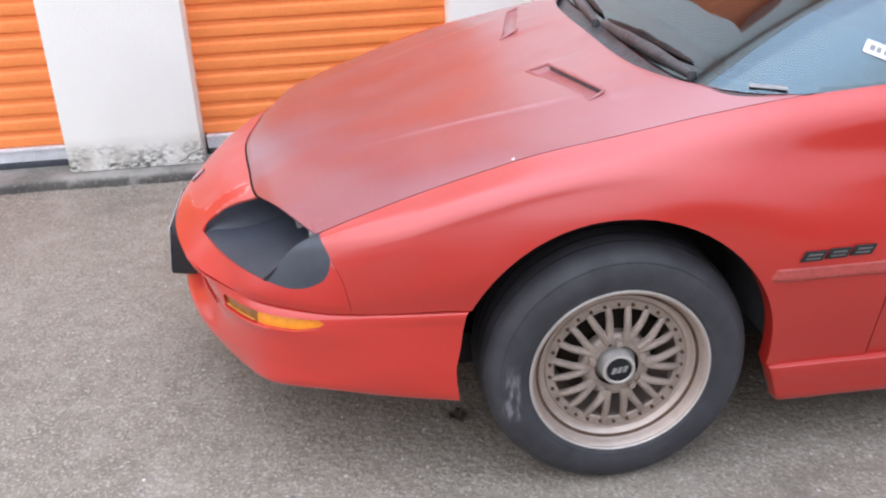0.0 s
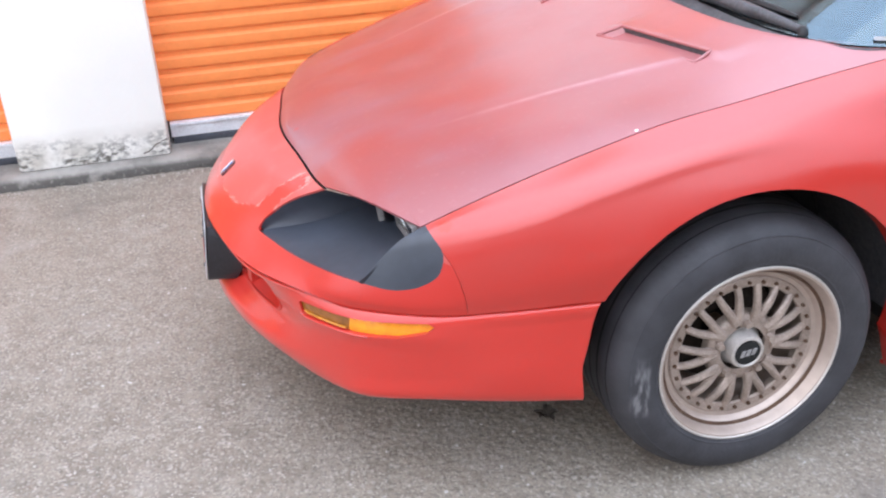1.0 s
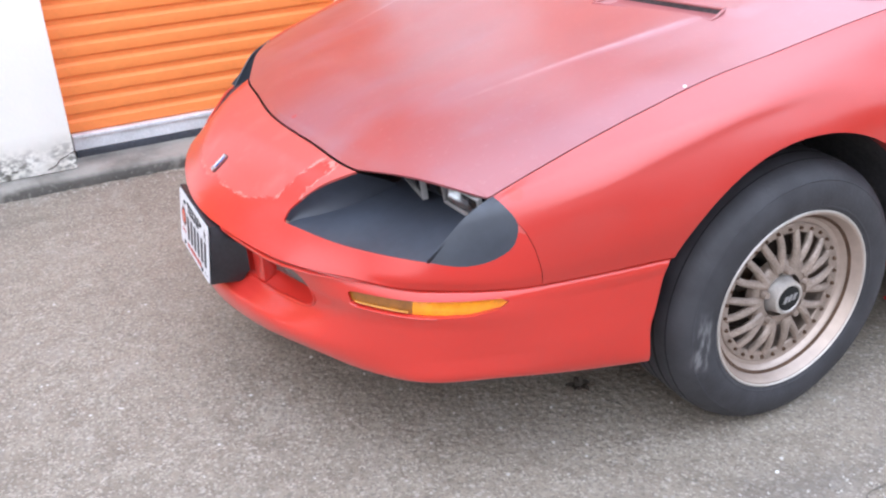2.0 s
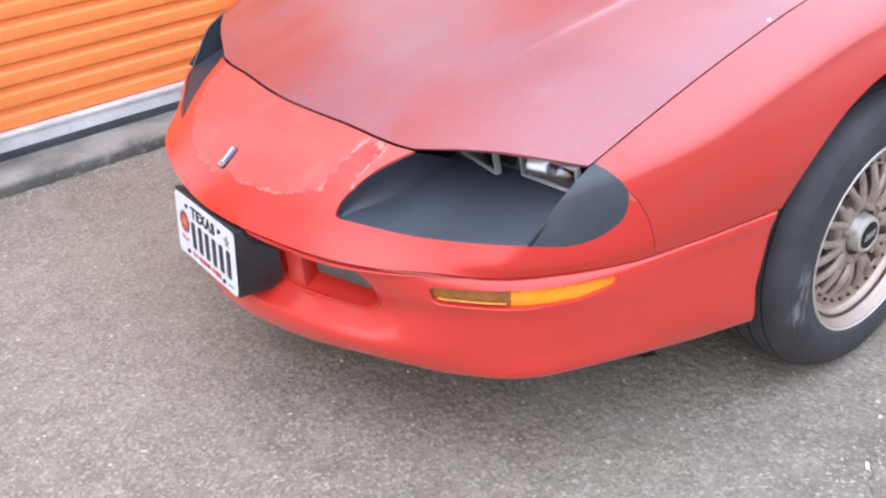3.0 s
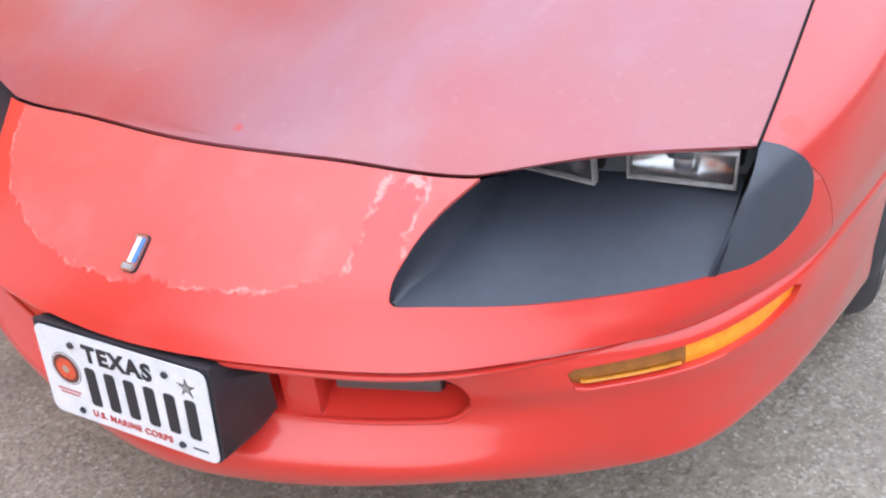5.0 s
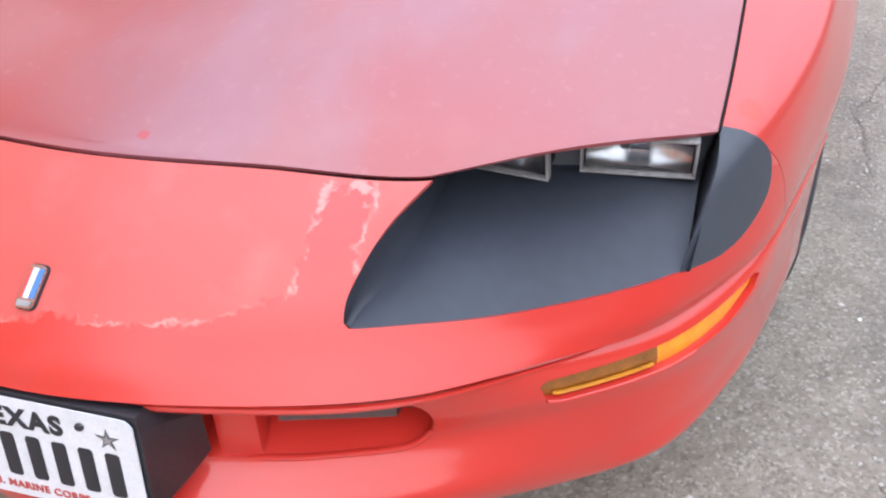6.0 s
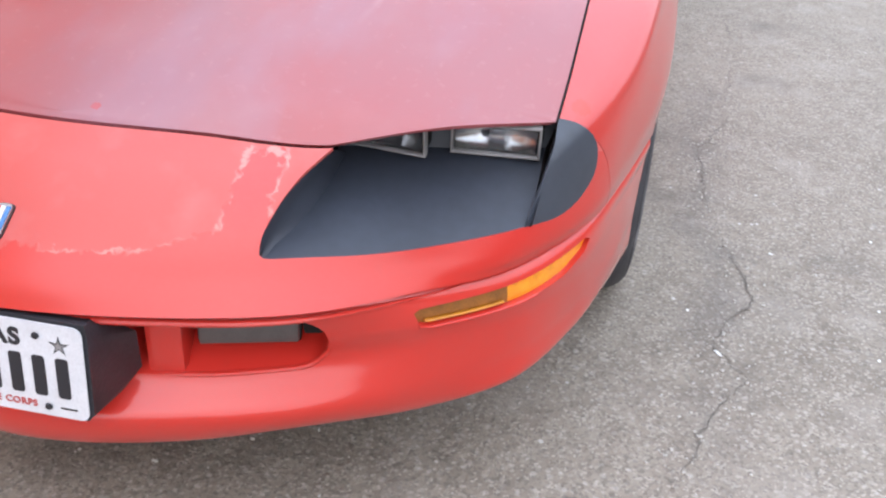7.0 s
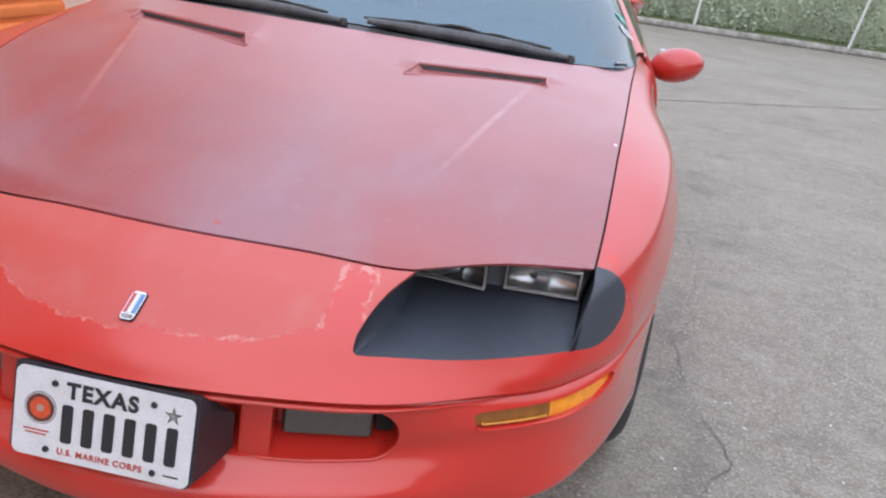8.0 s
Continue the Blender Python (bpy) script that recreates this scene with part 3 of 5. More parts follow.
def kerb_slab():
    """The slab under the wall; its front edge is chipped and worn uneven."""
    rng = np.random.default_rng(8)
    xs = np.r_[np.linspace(LEFT_END, -4, 60), np.linspace(-4, 0.5, 300)[1:], np.linspace(0.5, RIGHT_END, 60)[1:]]
    n = len(xs)
    smooth = lambda k: np.convolve(np.pad(rng.normal(size=n), k, mode="edge"), np.ones(2 * k + 1) / (2 * k + 1), "valid") * math.sqrt(2 * k + 1)
    wave, chips = smooth(9) * 0.004, np.clip(smooth(2) - 1.1, 0, 2) * 0.014
    fine = rng.normal(0, 0.0015, (5, n))
    front = 1.56 + wave
    rows = [list(zip(xs, y, z)) for y, z in (
        (front + fine[0], np.full(n, -0.04)), (front + fine[1] * 2, 0.012 + fine[2]), (front + 0.004 + chips * 0.5 + fine[3] * 2, 0.036 - chips),
        (front + 0.016 + chips + fine[1] * 2, 0.048 - chips * 0.5), (front + 0.05 + chips * 2, 0.050 + fine[4] * 0.5), (np.full(n, 2.46), np.full(n, 0.05)))]
    return grid_bm(rows, flip=True)


slab = kerb_slab()
bmesh.ops.recalc_face_normals(slab, faces=slab.faces)
tagged(part("kerb", slab, concrete, sharp=60), "low weathered concrete slab edge along the wall", "kerb", kind="structure")

bm = bmesh.new()
for k in range(-4, 7):
    x = FIRST + k * PITCH - PILLAR_W / 2
    box((PILLAR_W, 0.33, 2.55), (x, 1.645 + 0.165, 0.05 + 1.275), 0.012, bm=bm)
box((RIGHT_END - LEFT_END, 0.33, 0.70), ((LEFT_END + RIGHT_END) / 2, 1.81, 2.60 + 0.35), 0.012, bm=bm)
box((RIGHT_END - LEFT_END, 0.12, 3.3), ((LEFT_END + RIGHT_END) / 2, 2.1, 1.70), bm=bm)
wall = tagged(part("wall_north", bm, stucco), "white rough stucco wall with mould along its foot", "wall", kind="structure")
WALL_CRACK = [(-1.404, .069), (-1.375, .078), (-1.345, .104), (-1.319, .114), (-1.288, .128)]
tagged(part("wall_crack", tube(curve([(x, 1.6445, z) for x, z in WALL_CRACK], 14), lambda t: .0035 - .002 * t, 6), crack_dirt), "short dark crack at the foot of the stucco", "crack", kind="structure")
roof = box((RIGHT_END - LEFT_END + 0.4, 8.0, 0.12), ((LEFT_END + RIGHT_END) / 2, 5.58, 3.37), 0.02)
fascia = box((RIGHT_END - LEFT_END + 0.3, 0.14, 0.26), ((LEFT_END + RIGHT_END) / 2, 1.57, 3.17), 0.03)
tagged(part("fascia", fascia, stucco), "pale fascia board under the roof edge", "fascia", kind="structure")
tagged(part("roof_edge", roof, roofing), "flat metal roof over the storage row", "roof", kind="structure")
for side, x in (("east", RIGHT_END), ("west", LEFT_END)):
    tagged(part("wall_" + side, box((0.15, 7.0, 3.25), (x, 5.6, 1.68)), stucco), "white stucco end wall of the storage row", "wall", kind="structure")


def roll_door():
    """A corrugated roll-up door: curtain, bottom bar with a rubber seal, two guides. Its origin is the foot of its middle."""
    door = thing("roll_up_door", "orange corrugated steel roll-up storage door, closed", "roller door", group="storage doors")
    step = 0.078
    section = [(0.0, 0.0), (-0.013, 0.10), (-0.016, 0.32), (-0.013, 0.62), (-0.001, 0.76), (0.0, 1.0)]
    rows = [[(x, y, z * step) for x in np.linspace(-DOOR_W / 2, DOOR_W / 2, 5)] for y, z in section]
    slat = part("slat", grid_bm(rows), orange, door, sharp=25)
    slat.location.z = 0.10
    for k in range(1, 33):
        more = new("slat", slat.data)
        more.parent, more.location.z = door, 0.10 + k * step
    bar = box((DOOR_W - 0.02, 0.03, 0.052), (0, -0.012, 0.058), 0.004)
    box((DOOR_W - 0.02, 0.042, 0.016), (0, -0.020, 0.094), 0.005, bm=bar)
    part("bottom_bar", bar, steel, door, "bare metal bottom bar")
    seal = box((DOOR_W - 0.03, 0.034, 0.034), (0, -0.010, 0.016), 0.006)
    part("bottom_seal", seal, dark_steel, door, "dark rubber seal")
    return door


first_door = roll_door()
first_door.matrix_basis = pose(FIRST + DOOR_W / 2, 1.80, 0.05)
for k in (-4, -3, -2, -1, 1, 2, 3, 4, 5):
    copy_thing(first_door, pose(FIRST + DOOR_W / 2 + k * PITCH, 1.80, 0.05))

# unseen wall added behind the camera to darken reflections in the car
south = box((26, 0.25, 3.2), (-1.0, -9.2, 1.55), 0.02)
tagged(part("wall_south", south, unseen_wall), "plain weathered block wall across the drive", "wall", kind="structure")

# far edge of the drive
far_kerb = grid_bm(loft([[(x + a, y, z) for x, y in ((19.0, 2), (19.2, -1.8), (20.2, -7), (21.5, -14), (23, -24))] for a, z in ((0, 0.0), (0.02, 0.13), (0.18, 0.13), (0.2, 0.05))], 60, 8), flip=True)
tagged(part("kerb_far", far_kerb, concrete, sharp=60), "grey concrete kerb at the far edge of the drive", "kerb", kind="structure")
verge = grid_bm(loft([[(x + a, y, z) for x, y in ((19.0, 8), (19.2, -1.8), (20.2, -7), (21.5, -14), (23, -30))] for a, z in ((0.16, 0.11), (1.5, 0.2), (6, 0.5), (30, 1.5))], 60, 16), flip=True)
tagged(part("verge", verge, grass), "rough green verge behind the kerb", "grass", kind="structure")


def hedge():
    rng = np.random.default_rng(11)
    n = 90000
    y = rng.uniform(-30, 8, n)
    base = 20.2 + np.interp(y, [-30, -14, -7, -1.8, 8], [4.2, 2.0, 0.9, -0.1, -0.2])
    top = 6.0 + 0.9 * np.sin(y * 0.7) + 0.6 * np.sin(y * 1.9 + 1)
    z = 0.12 + rng.random(n) ** 1.5 * top
    x = base + 0.25 * np.sin(y * 2.2) + 0.2 * np.sin(z * 5 + y) + rng.random(n) ** 2 * 1.4
    c = np.stack([x, y, z], 1)
    a = rng.normal(size=(n, 3)); a /= np.linalg.norm(a, axis=1)[:, None]
    b = np.cross(a, rng.normal(size=(n, 3))); b /= np.linalg.norm(b, axis=1)[:, None]
    size = rng.uniform(0.03, 0.075, (n, 1))
    quad = np.stack([c - a * size, c - b * size * 0.5, c + a * size, c + b * size * 0.5], 1).reshape(-1, 3)
    me = bpy.data.meshes.new("hedge")
    me.from_pydata(quad.tolist(), [], np.arange(4 * n).reshape(-1, 4).tolist())
    me.materials.append(leaf)
    return tagged(new("hedge", me), "tall dense dusty green hedge beyond the kerb", "hedge", kind="stuff")


hedge()
# sheet added inside the hedge so that no sky shows between leaves
core = grid_bm(loft([[(x + 0.9, y, z) for x, y in ((20.1, 8), (20.2, -1.8), (21.2, -7), (22.4, -14), (24.4, -30))] for z in (0.1, 2.6, 5.2)], 80, 10), flip=True)
tagged(part("hedge_core", core, leaf, thick=0.5), "leaf-coloured sheet inside the hedge, added to block the sky", "hedge", kind="stuff")
for x, y, lean in ((19.6, -2.75, 3), (20.1, -6.2, 9)):
    post = thing("fence_post", "thin pale metal post standing before the hedge", "post", pose(x, y, 0.1, lean, 0, 0), group="fence posts")
    part("pole", tube([(0, 0, -0.1), (0, 0, 1.2), (0, 0, 2.4)], 0.03), bark, post)
    part("cap", lathe([(0.0, -0.02), (0.034, -0.02), (0.034, 0.02), (0.0, 0.025)], 12, at=(0, 0, 0)), bark, post).matrix_basis = pose(0, 0, 2.4, 90)

# loose things on the concrete
chip_white = material("white_chip", (0.72, 0.71, 0.68), 0.7, vary=0.1, scale=60)
grit = material("pale_grit", (0.40, 0.37, 0.33), 0.85, vary=0.3, scale=40)
dead_leaf = material("dead_leaf", (0.045, 0.034, 0.026), 0.8, vary=0.4, scale=40, bump=0.3, bump_scale=120)


def shard(rng, size, flat=0.45):
    """A small broken stone that lies on z = 0."""
    bm = bmesh.new()
    bmesh.ops.create_icosphere(bm, subdivisions=1, radius=1)
    for v in bm.verts:
        k = rng.uniform(0.65, 1.15)
        v.co = Vector((v.co.x * k * size[0] / 2, v.co.y * k * size[1] / 2, (v.co.z * k * flat + flat * 0.8) * size[1] / 2))
    return bm


rng = np.random.default_rng(21)
for x, y, turn, size in ((-.305, -1.133, 35, (.034, .011)), (-.152, -1.068, 0, (.013, .009)), (.170, -1.290, 80, (.017, .008)), (-.240, -1.486, 20, (.012, .009)), (-.034, -1.523, 50, (.011, .009)), (.310, -1.565, 10, (.014, .010)), (-1.207, -.705, 15, (.012, .008))):
    chip = part("stone_chip", shard(rng, size), chip_white, sharp=20)
    chip.matrix_basis = pose(x, y, 0, 0, 0, turn)
    tagged(chip, "small white broken stone chip on the concrete", "stone", group="stone chips")

leaves = thing("leaf_clump", "dark dead leaf clump lying under the bumper", "leaves", pose(-.362, -.59, 0))
for turn, reach, rise in ((0, .034, .016), (65, .028, .024), (140, .036, .012), (215, .030, .020), (290, .033, .015)):
    rows = []
    for t in np.linspace(0, 1, 7):
        half = .011 * math.sin(math.pi * min(1, .12 + .88 * t)) + .0008
        z = .002 + rise * math.sin(2.4 * t)
        rows.append([(reach * t, half * k, z + .006 * abs(k)) for k in (-1, -.4, 0, .4, 1)])
    part("leaf", grid_bm(rows), dead_leaf, leaves, thick=.0008).matrix_basis = pose(0, 0, 0, 0, 0, turn)


def loose_grit():
    """Grit swept along the crack and the foot of the slab, and strewn thinly between."""
    rng = np.random.default_rng(5)
    line = curve([(x, y, 0) for x, y in CRACK[:15]], 400)
    at = [(x + rng.normal(0, .035), y + rng.normal(0, .03)) for x, y, _ in line[rng.integers(60, 400, 260)]]
    at += [(x, 1.545 - abs(rng.normal(0, .05))) for x in rng.uniform(-3.4, -.3, 420)]
    at += list(zip(rng.uniform(-2.2, .9, 420), rng.uniform(-1.9, .4, 420)))
    verts, faces = [], []
    base = bmesh.new()
    bmesh.ops.create_icosphere(base, subdivisions=1, radius=1)
    ball = np.array([v.co for v in base.verts])
    tris = np.array([[v.index for v in f.verts] for f in base.faces])
    base.free()
    for x, y in at:
        a, r = rng.uniform(0, 6.28), rng.uniform(.0018, .0046)
        shape = ball * rng.uniform(.65, 1.15, (len(ball), 1)) * (r * rng.uniform(1, 1.9), r, r * .7)
        turn = np.array([[math.cos(a), -math.sin(a), 0], [math.sin(a), math.cos(a), 0], [0, 0, 1]])
        faces.append(tris + len(ball) * len(verts))
        verts.append(shape @ turn.T + (x, y, r * .3))
    me = bpy.data.meshes.new("loose_grit")
    me.from_pydata(np.concatenate(verts).tolist(), [], np.concatenate(faces).tolist())
    me.materials.append(grit)
    return tagged(new("loose_grit", me), "pale loose grit strewn over the concrete", "grit", kind="stuff")


loose_grit()

# ---- the car: x runs from nose to tail, y = 0 is its middle, the front axle is at x = 0 ----
car = thing("car", "faded red two-door sports coupe with dull oxidised bonnet", "car")

# net of the upper nose and the front wings, from the middle of the nose round to the door
LIP = [(-1.135, 0, .488), (-1.105, -.24, .49), (-1.042, -.435, .49), (-.948, -.58, .492), (-.85, -.705, .495), (-.70, -.802, .50), (-.54, -.856, .51), (-.36, -.902, .524), (-.22, -.92, .50), (0, -.935, .46), (.22, -.928, .38), (.42, -.888, .275), (.632, -.884, .262)]
MID = [(-1.112, 0, .525), (-1.075, -.235, .525), (-1.01, -.42, .528), (-.93, -.575, .527), (-.845, -.71, .53), (-.70, -.804, .54), (-.54, -.859, .575), (-.37, -.904, .62), (-.2, -.925, .66), (0, -.933, .68), (.22, -.936, .64), (.42, -.94, .58), (.632, -.94, .56)]
NOSE = [(-1.055, 0, .58), (-1.03, -.22, .58), (-.968, -.40, .588), (-.895, -.565, .60), (-.80, -.712, .61), (-.675, -.80, .635), (-.52, -.868, .67), (-.36, -.908, .715), (-.2, -.925, .76), (0, -.928, .78), (.22, -.925, .77), (.42, -.906, .75), (.632, -.893, .76)]
CROWN = [(-.985, 0, .638), (-.963, -.22, .634), (-.915, -.405, .628), (-.835, -.57, .655), (-.745, -.735, .65), (-.645, -.775, .685), (-.50, -.82, .728), (-.34, -.85, .782), (-.18, -.864, .82), (0, -.858, .85), (.22, -.845, .874), (.42, -.844, .892), (.632, -.852, .905)]
EDGE = [(-.908, 0, .668), (-.886, -.22, .664), (-.855, -.418, .656), (-.784, -.578, .677), (-.70, -.737, .671), (-.60, -.744, .709), (-.46, -.750, .756), (-.32, -.755, .797), (-.177, -.761, .835), (0, -.768, .866), (.22, -.776, .905), (.42, -.786, .935), (.632, -.80, .955)]
# net of the lower bumper, from under the lip to the wheel arch
UNDER = [(-1.055, 0, .226), (-1.015, -.210, .227), (-.945, -.390, .234), (-.865, -.555, .232), (-.790, -.665, .252), (-.655, -.738, .264), (-.515, -.785, .260), (-.395, -.825, .262)]
FOOT = [(-1.118, 0, .230), (-1.076, -.224, .231), (-1.002, -.418, .242), (-.915, -.592, .246), (-.84, -.718, .27), (-.7, -.798, .283), (-.548, -.843, .275), (-.389, -.885, .272)]
CHIN = [(-1.133, 0, .298), (-1.094, -.241, .300), (-1.020, -.447, .302), (-.919, -.623, .313), (-.831, -.733, .335), (-.702, -.806, .349), (-.558, -.858, .356), (-.394, -.891, .365)]
LEDGE = [(-1.086, 0, .338), (-1.054, -.23, .341), (-.99, -.439, .359), (-.926, -.61, .39), (-.837, -.728, .401), (-.705, -.808, .407), (-.551, -.857, .411), (-.383, -.893, .422)]
BAND = [(-1.092, 0, .42), (-1.065, -.235, .42), (-1.009, -.438, .428), (-.938, -.599, .443), (-.847, -.724, .452), (-.708, -.809, .459), (-.544, -.856, .467), (-.374, -.896, .48)]
REBATE = [(-1.110, 0, .480), (-1.082, -.237, .482), (-1.024, -.432, .483), (-.935, -.577, .485), (-.842, -.703, .488), (-.699, -.799, .494), (-.541, -.853, .504), (-.362, -.899, .518)]
SHELF = []
for (x0, y0, z0), (x1, y1, z1) in zip(CHIN, LEDGE):
    k = max(0, min(1, (.62 + y0) / .2))
    SHELF.append((x0 + (x1 - x0) * (.62 - .12 * k), y0 + (y1 - y0) * (.62 - .12 * k), z0 + (z1 - z0) * (.62 - .12 * k)))
TUCK = [(x + .02, y * .982, z + .010) for x, y, z in REBATE]


def both(row):
    return [(x, -y, z) for x, y, z in row[:0:-1]] + list(row)


def cornered(row, s, q):
    """The bonnet's outline: three smooth runs that meet in corners beside and behind each headlight."""
    out = np.empty((len(q), 3))
    for a, b in ((-4, 4), (4, 12), (-12, -4)):
        i, j = a + 12, b + 12
        inside = (q >= s[i] - 1e-9) & (q <= s[j] + 1e-9)
        out[inside] = hermite(row[i : j + 1], s[i : j + 1], q[inside])
    for a, b in ((2, 4), (-4, -2)):
        i, j = a + 12, b + 12
        inside = (q >= s[i] - 1e-9) & (q <= s[j] + 1e-9)
        out[inside] = hermite(row[i : j + 1], s[i : j + 1], q[inside])
    return out


NOSE = NOSE[:5] + [(x, y + d, z + d * .3) for (x, y, z), d in zip(NOSE[5:], (.006, .017, .028, .034, .031, .020, .008, 0))]
CROWN = CROWN[:6] + [(x, y, z - d) for (x, y, z), d in zip(CROWN[6:], (.004, .008, .011, .012, .012, .012, .012))]
NET = np.array([both(r) for r in (LIP, MID, NOSE, CROWN, EDGE)])
s_rows = np.mean([chords(NET[:, c]) for c in range(25)], axis=0)
shoulder = hermite(NET, s_rows, [s_rows[2] * .45 + s_rows[3] * .55])[0]
for c, tuck, drop in ((9, .0, 0), (10, .002, .001), (11, .004, .002), (12, .005, .003)):
    for k, s in ((12 + c, 1), (12 - c, -1)):
        shoulder[k] += (0, s * tuck, -drop)
        NET[3][k] += (0, -s * tuck * .7, drop * .6)
for c, out, up in ((5, .002, .002), (6, .002, .002), (7, .001, .002), (8, .000, .001), (9, .001, .001)):
    for k, s in ((12 + c, -1), (12 - c, 1)):
        shoulder[k] += (0, s * out, up)
NET = np.insert(NET, 3, shoulder, axis=0)
S_NET = np.mean([chords(r) for r in NET], axis=0)
shell = loft(NET, 321, 61)
edge_all = cornered(NET[-1], S_NET, np.linspace(0, S_NET[-1], 321))
lift = np.clip((np.linspace(0, 1, 61) - .7) / .3, 0, 1) ** 2
shell = shell + lift[:, None, None] * (edge_all - shell[-1])[None]
upper = grid_bm(shell)
ARCH = [(-.010 + .385 * math.cos(a) - .006 * max(0, math.sin(2 * a - math.pi)) * (a < math.pi), .335 + .392 * math.sin(a) + .006 * max(0, math.sin(2 * a - math.pi)) * (a < math.pi)) for a in np.linspace(0, 2 * math.pi, 73)[:-1]]
HEADLIGHT = [(-.79, -.470, .69), (-.868, -.414, .652), (-.915, -.388, .63), (-.965, -.366, .595), (-.995, -.356, .565), (-1.004, -.356, .546), (-.995, -.40, .548), (-.955, -.53, .556), (-.917, -.606, .560), (-.835, -.719, .562), (-.777, -.773, .564), (-.726, -.800, .578), (-.682, -.810, .604), (-.667, -.801, .634), (-.677, -.766, .663), (-.695, -.737, .685), (-.75, -.62, .73)]
HEADLIGHT = [tuple(p) for p in curve(HEADLIGHT + HEADLIGHT[:1], 110)[:-1]]
LIGHT_WAY = (.6, .45, -.65)
DIV_A, DIV_B = Vector((-.835, -.719, .563)), Vector((-.703, -.737, .671))
fillers = []
for s in (-1, 1):
    hole = cut(upper, [f for f in upper.faces if s * f.calc_center_median().y > 0.25 and f.calc_center_median().x < -.55],
               [(x, -s * y, z) for x, y, z in HEADLIGHT], (LIGHT_WAY[0], -s * LIGHT_WAY[1], LIGHT_WAY[2]))
    a, b = (Vector((v.x, -s * v.y, v.z)) for v in (DIV_A, DIV_B))
    no = (b - a).cross(Vector((LIGHT_WAY[0], -s * LIGHT_WAY[1], LIGHT_WAY[2]))).normalized()
    if no.y * s < 0:
        no = -no
    geom = set(hole)
    for f in hole:
        geom.update(f.edges), geom.update(f.verts)
    out = bmesh.ops.bisect_plane(upper, geom=list(geom), dist=1e-6, plane_co=a, plane_no=no)
    hole = [g for g in out["geom"] if isinstance(g, bmesh.types.BMFace)]
    fillers.append(take(upper, [f for f in hole if (f.calc_center_median() - a).dot(no) > 0]))
    bmesh.ops.delete(upper, geom=[f for f in hole if f.is_valid], context="FACES")
for s in (-1, 1):
    hole = cut(upper, [f for f in upper.faces if s * f.calc_center_median().y > 0.7 and abs(f.calc_center_median().x) < .6], [(x, s * .9, z) for x, z in ARCH], (0, 1, 0))
    bmesh.ops.delete(upper, geom=hole, context="FACES")
# the curved seam between nose and wing
SEAM = [(-1.4, .30), (-.626, .30), (-.626, .50), (-.630, .535), (-.640, .582), (-.654, .618), (-.674, .650), (-.704, .676), (-.78, .72), (-1.4, .9)]
for off in (.0011, 0):
    inner = cut(upper, list(upper.faces), [(x - off, 0, z) for x, z in SEAM], (0, 1, 0))
    if off:
        core_faces = take(upper, inner)
bmesh.ops.delete(upper, geom=inner, context="FACES")
wings = []
for s in (-1, 1):
    wings.append(take(upper, [f for f in upper.faces if s * f.calc_center_median().y > 0]))
upper = core_faces
nose = part("nose_cover", upper, nose_paint, car, "red nose panel with peeling clear coat", thick=.006)
def arch_lip(edges, s):
    """The flange that turns inwards from the edge of a wheel arch."""
    lip = bmesh.new()
    for e in edges:
        a, b = (v.co for v in e.verts)
        lip.faces.new([lip.verts.new(p) for p in (a, b, b - Vector((0, s * .045, 0)), a - Vector((0, s * .045, 0)))])
    bmesh.ops.remove_doubles(lip, verts=lip.verts, dist=1e-5)
    bmesh.ops.recalc_face_normals(lip, faces=lip.faces)
    part("arch_lip", lip, paint, car, sharp=50)


for bm in wings:
    s = 1 if sum(v.co.y for v in bm.verts) > 0 else -1
    arch_lip([e for e in bm.edges if e.is_boundary and all(abs(math.hypot(v.co.x + .010, v.co.z - .335) - .39) < .012 for v in e.verts)], s)
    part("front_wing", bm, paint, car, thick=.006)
for bm in fillers:
    part("headlight_filler", bm, grey_plastic, car, "dark grey plastic corner filler", thick=.004)

# lower bumper with its slots and lamps
bead_row = [(x - .011 * k, y * (1 + .010 * k), z - .009 * k) for (x, y, z), k in zip(REBATE[:5], (1, 1, .9, .6, .0))]
part("bumper_bead", tube(curve(both(bead_row), 120), lambda t: .0056 * min(1, 3.5 * t + .05, 3.5 * (1 - t) + .05), 8), bumper_paint, car)
lower = grid_bm(loft([both(r) for r in (UNDER, FOOT, CHIN, SHELF, LEDGE, BAND, REBATE, TUCK)], 241, 61))
SLOT = [(-.172, .346), (-.30, .348), (-.37, .353)] + [(-.404 + .052 * math.sin(a), .412 - .056 * math.cos(a)) for a in np.linspace(-.15, -math.pi + .2, 12)] + [(-.172, .468)]
LAMP = [(-.953, -.585, .459), (-.905, -.652, .464), (-.824, -.733, .471), (-.705, -.803, .481), (-.69, -.808, .474), (-.706, -.800, .459), (-.762, -.771, .444), (-.849, -.721, .436), (-.911, -.657, .433), (-.95, -.603, .429), (-.961, -.591, .433), (-.961, -.581, .453)]
slot_edges, slot_rims, lamp_faces = [], [], []
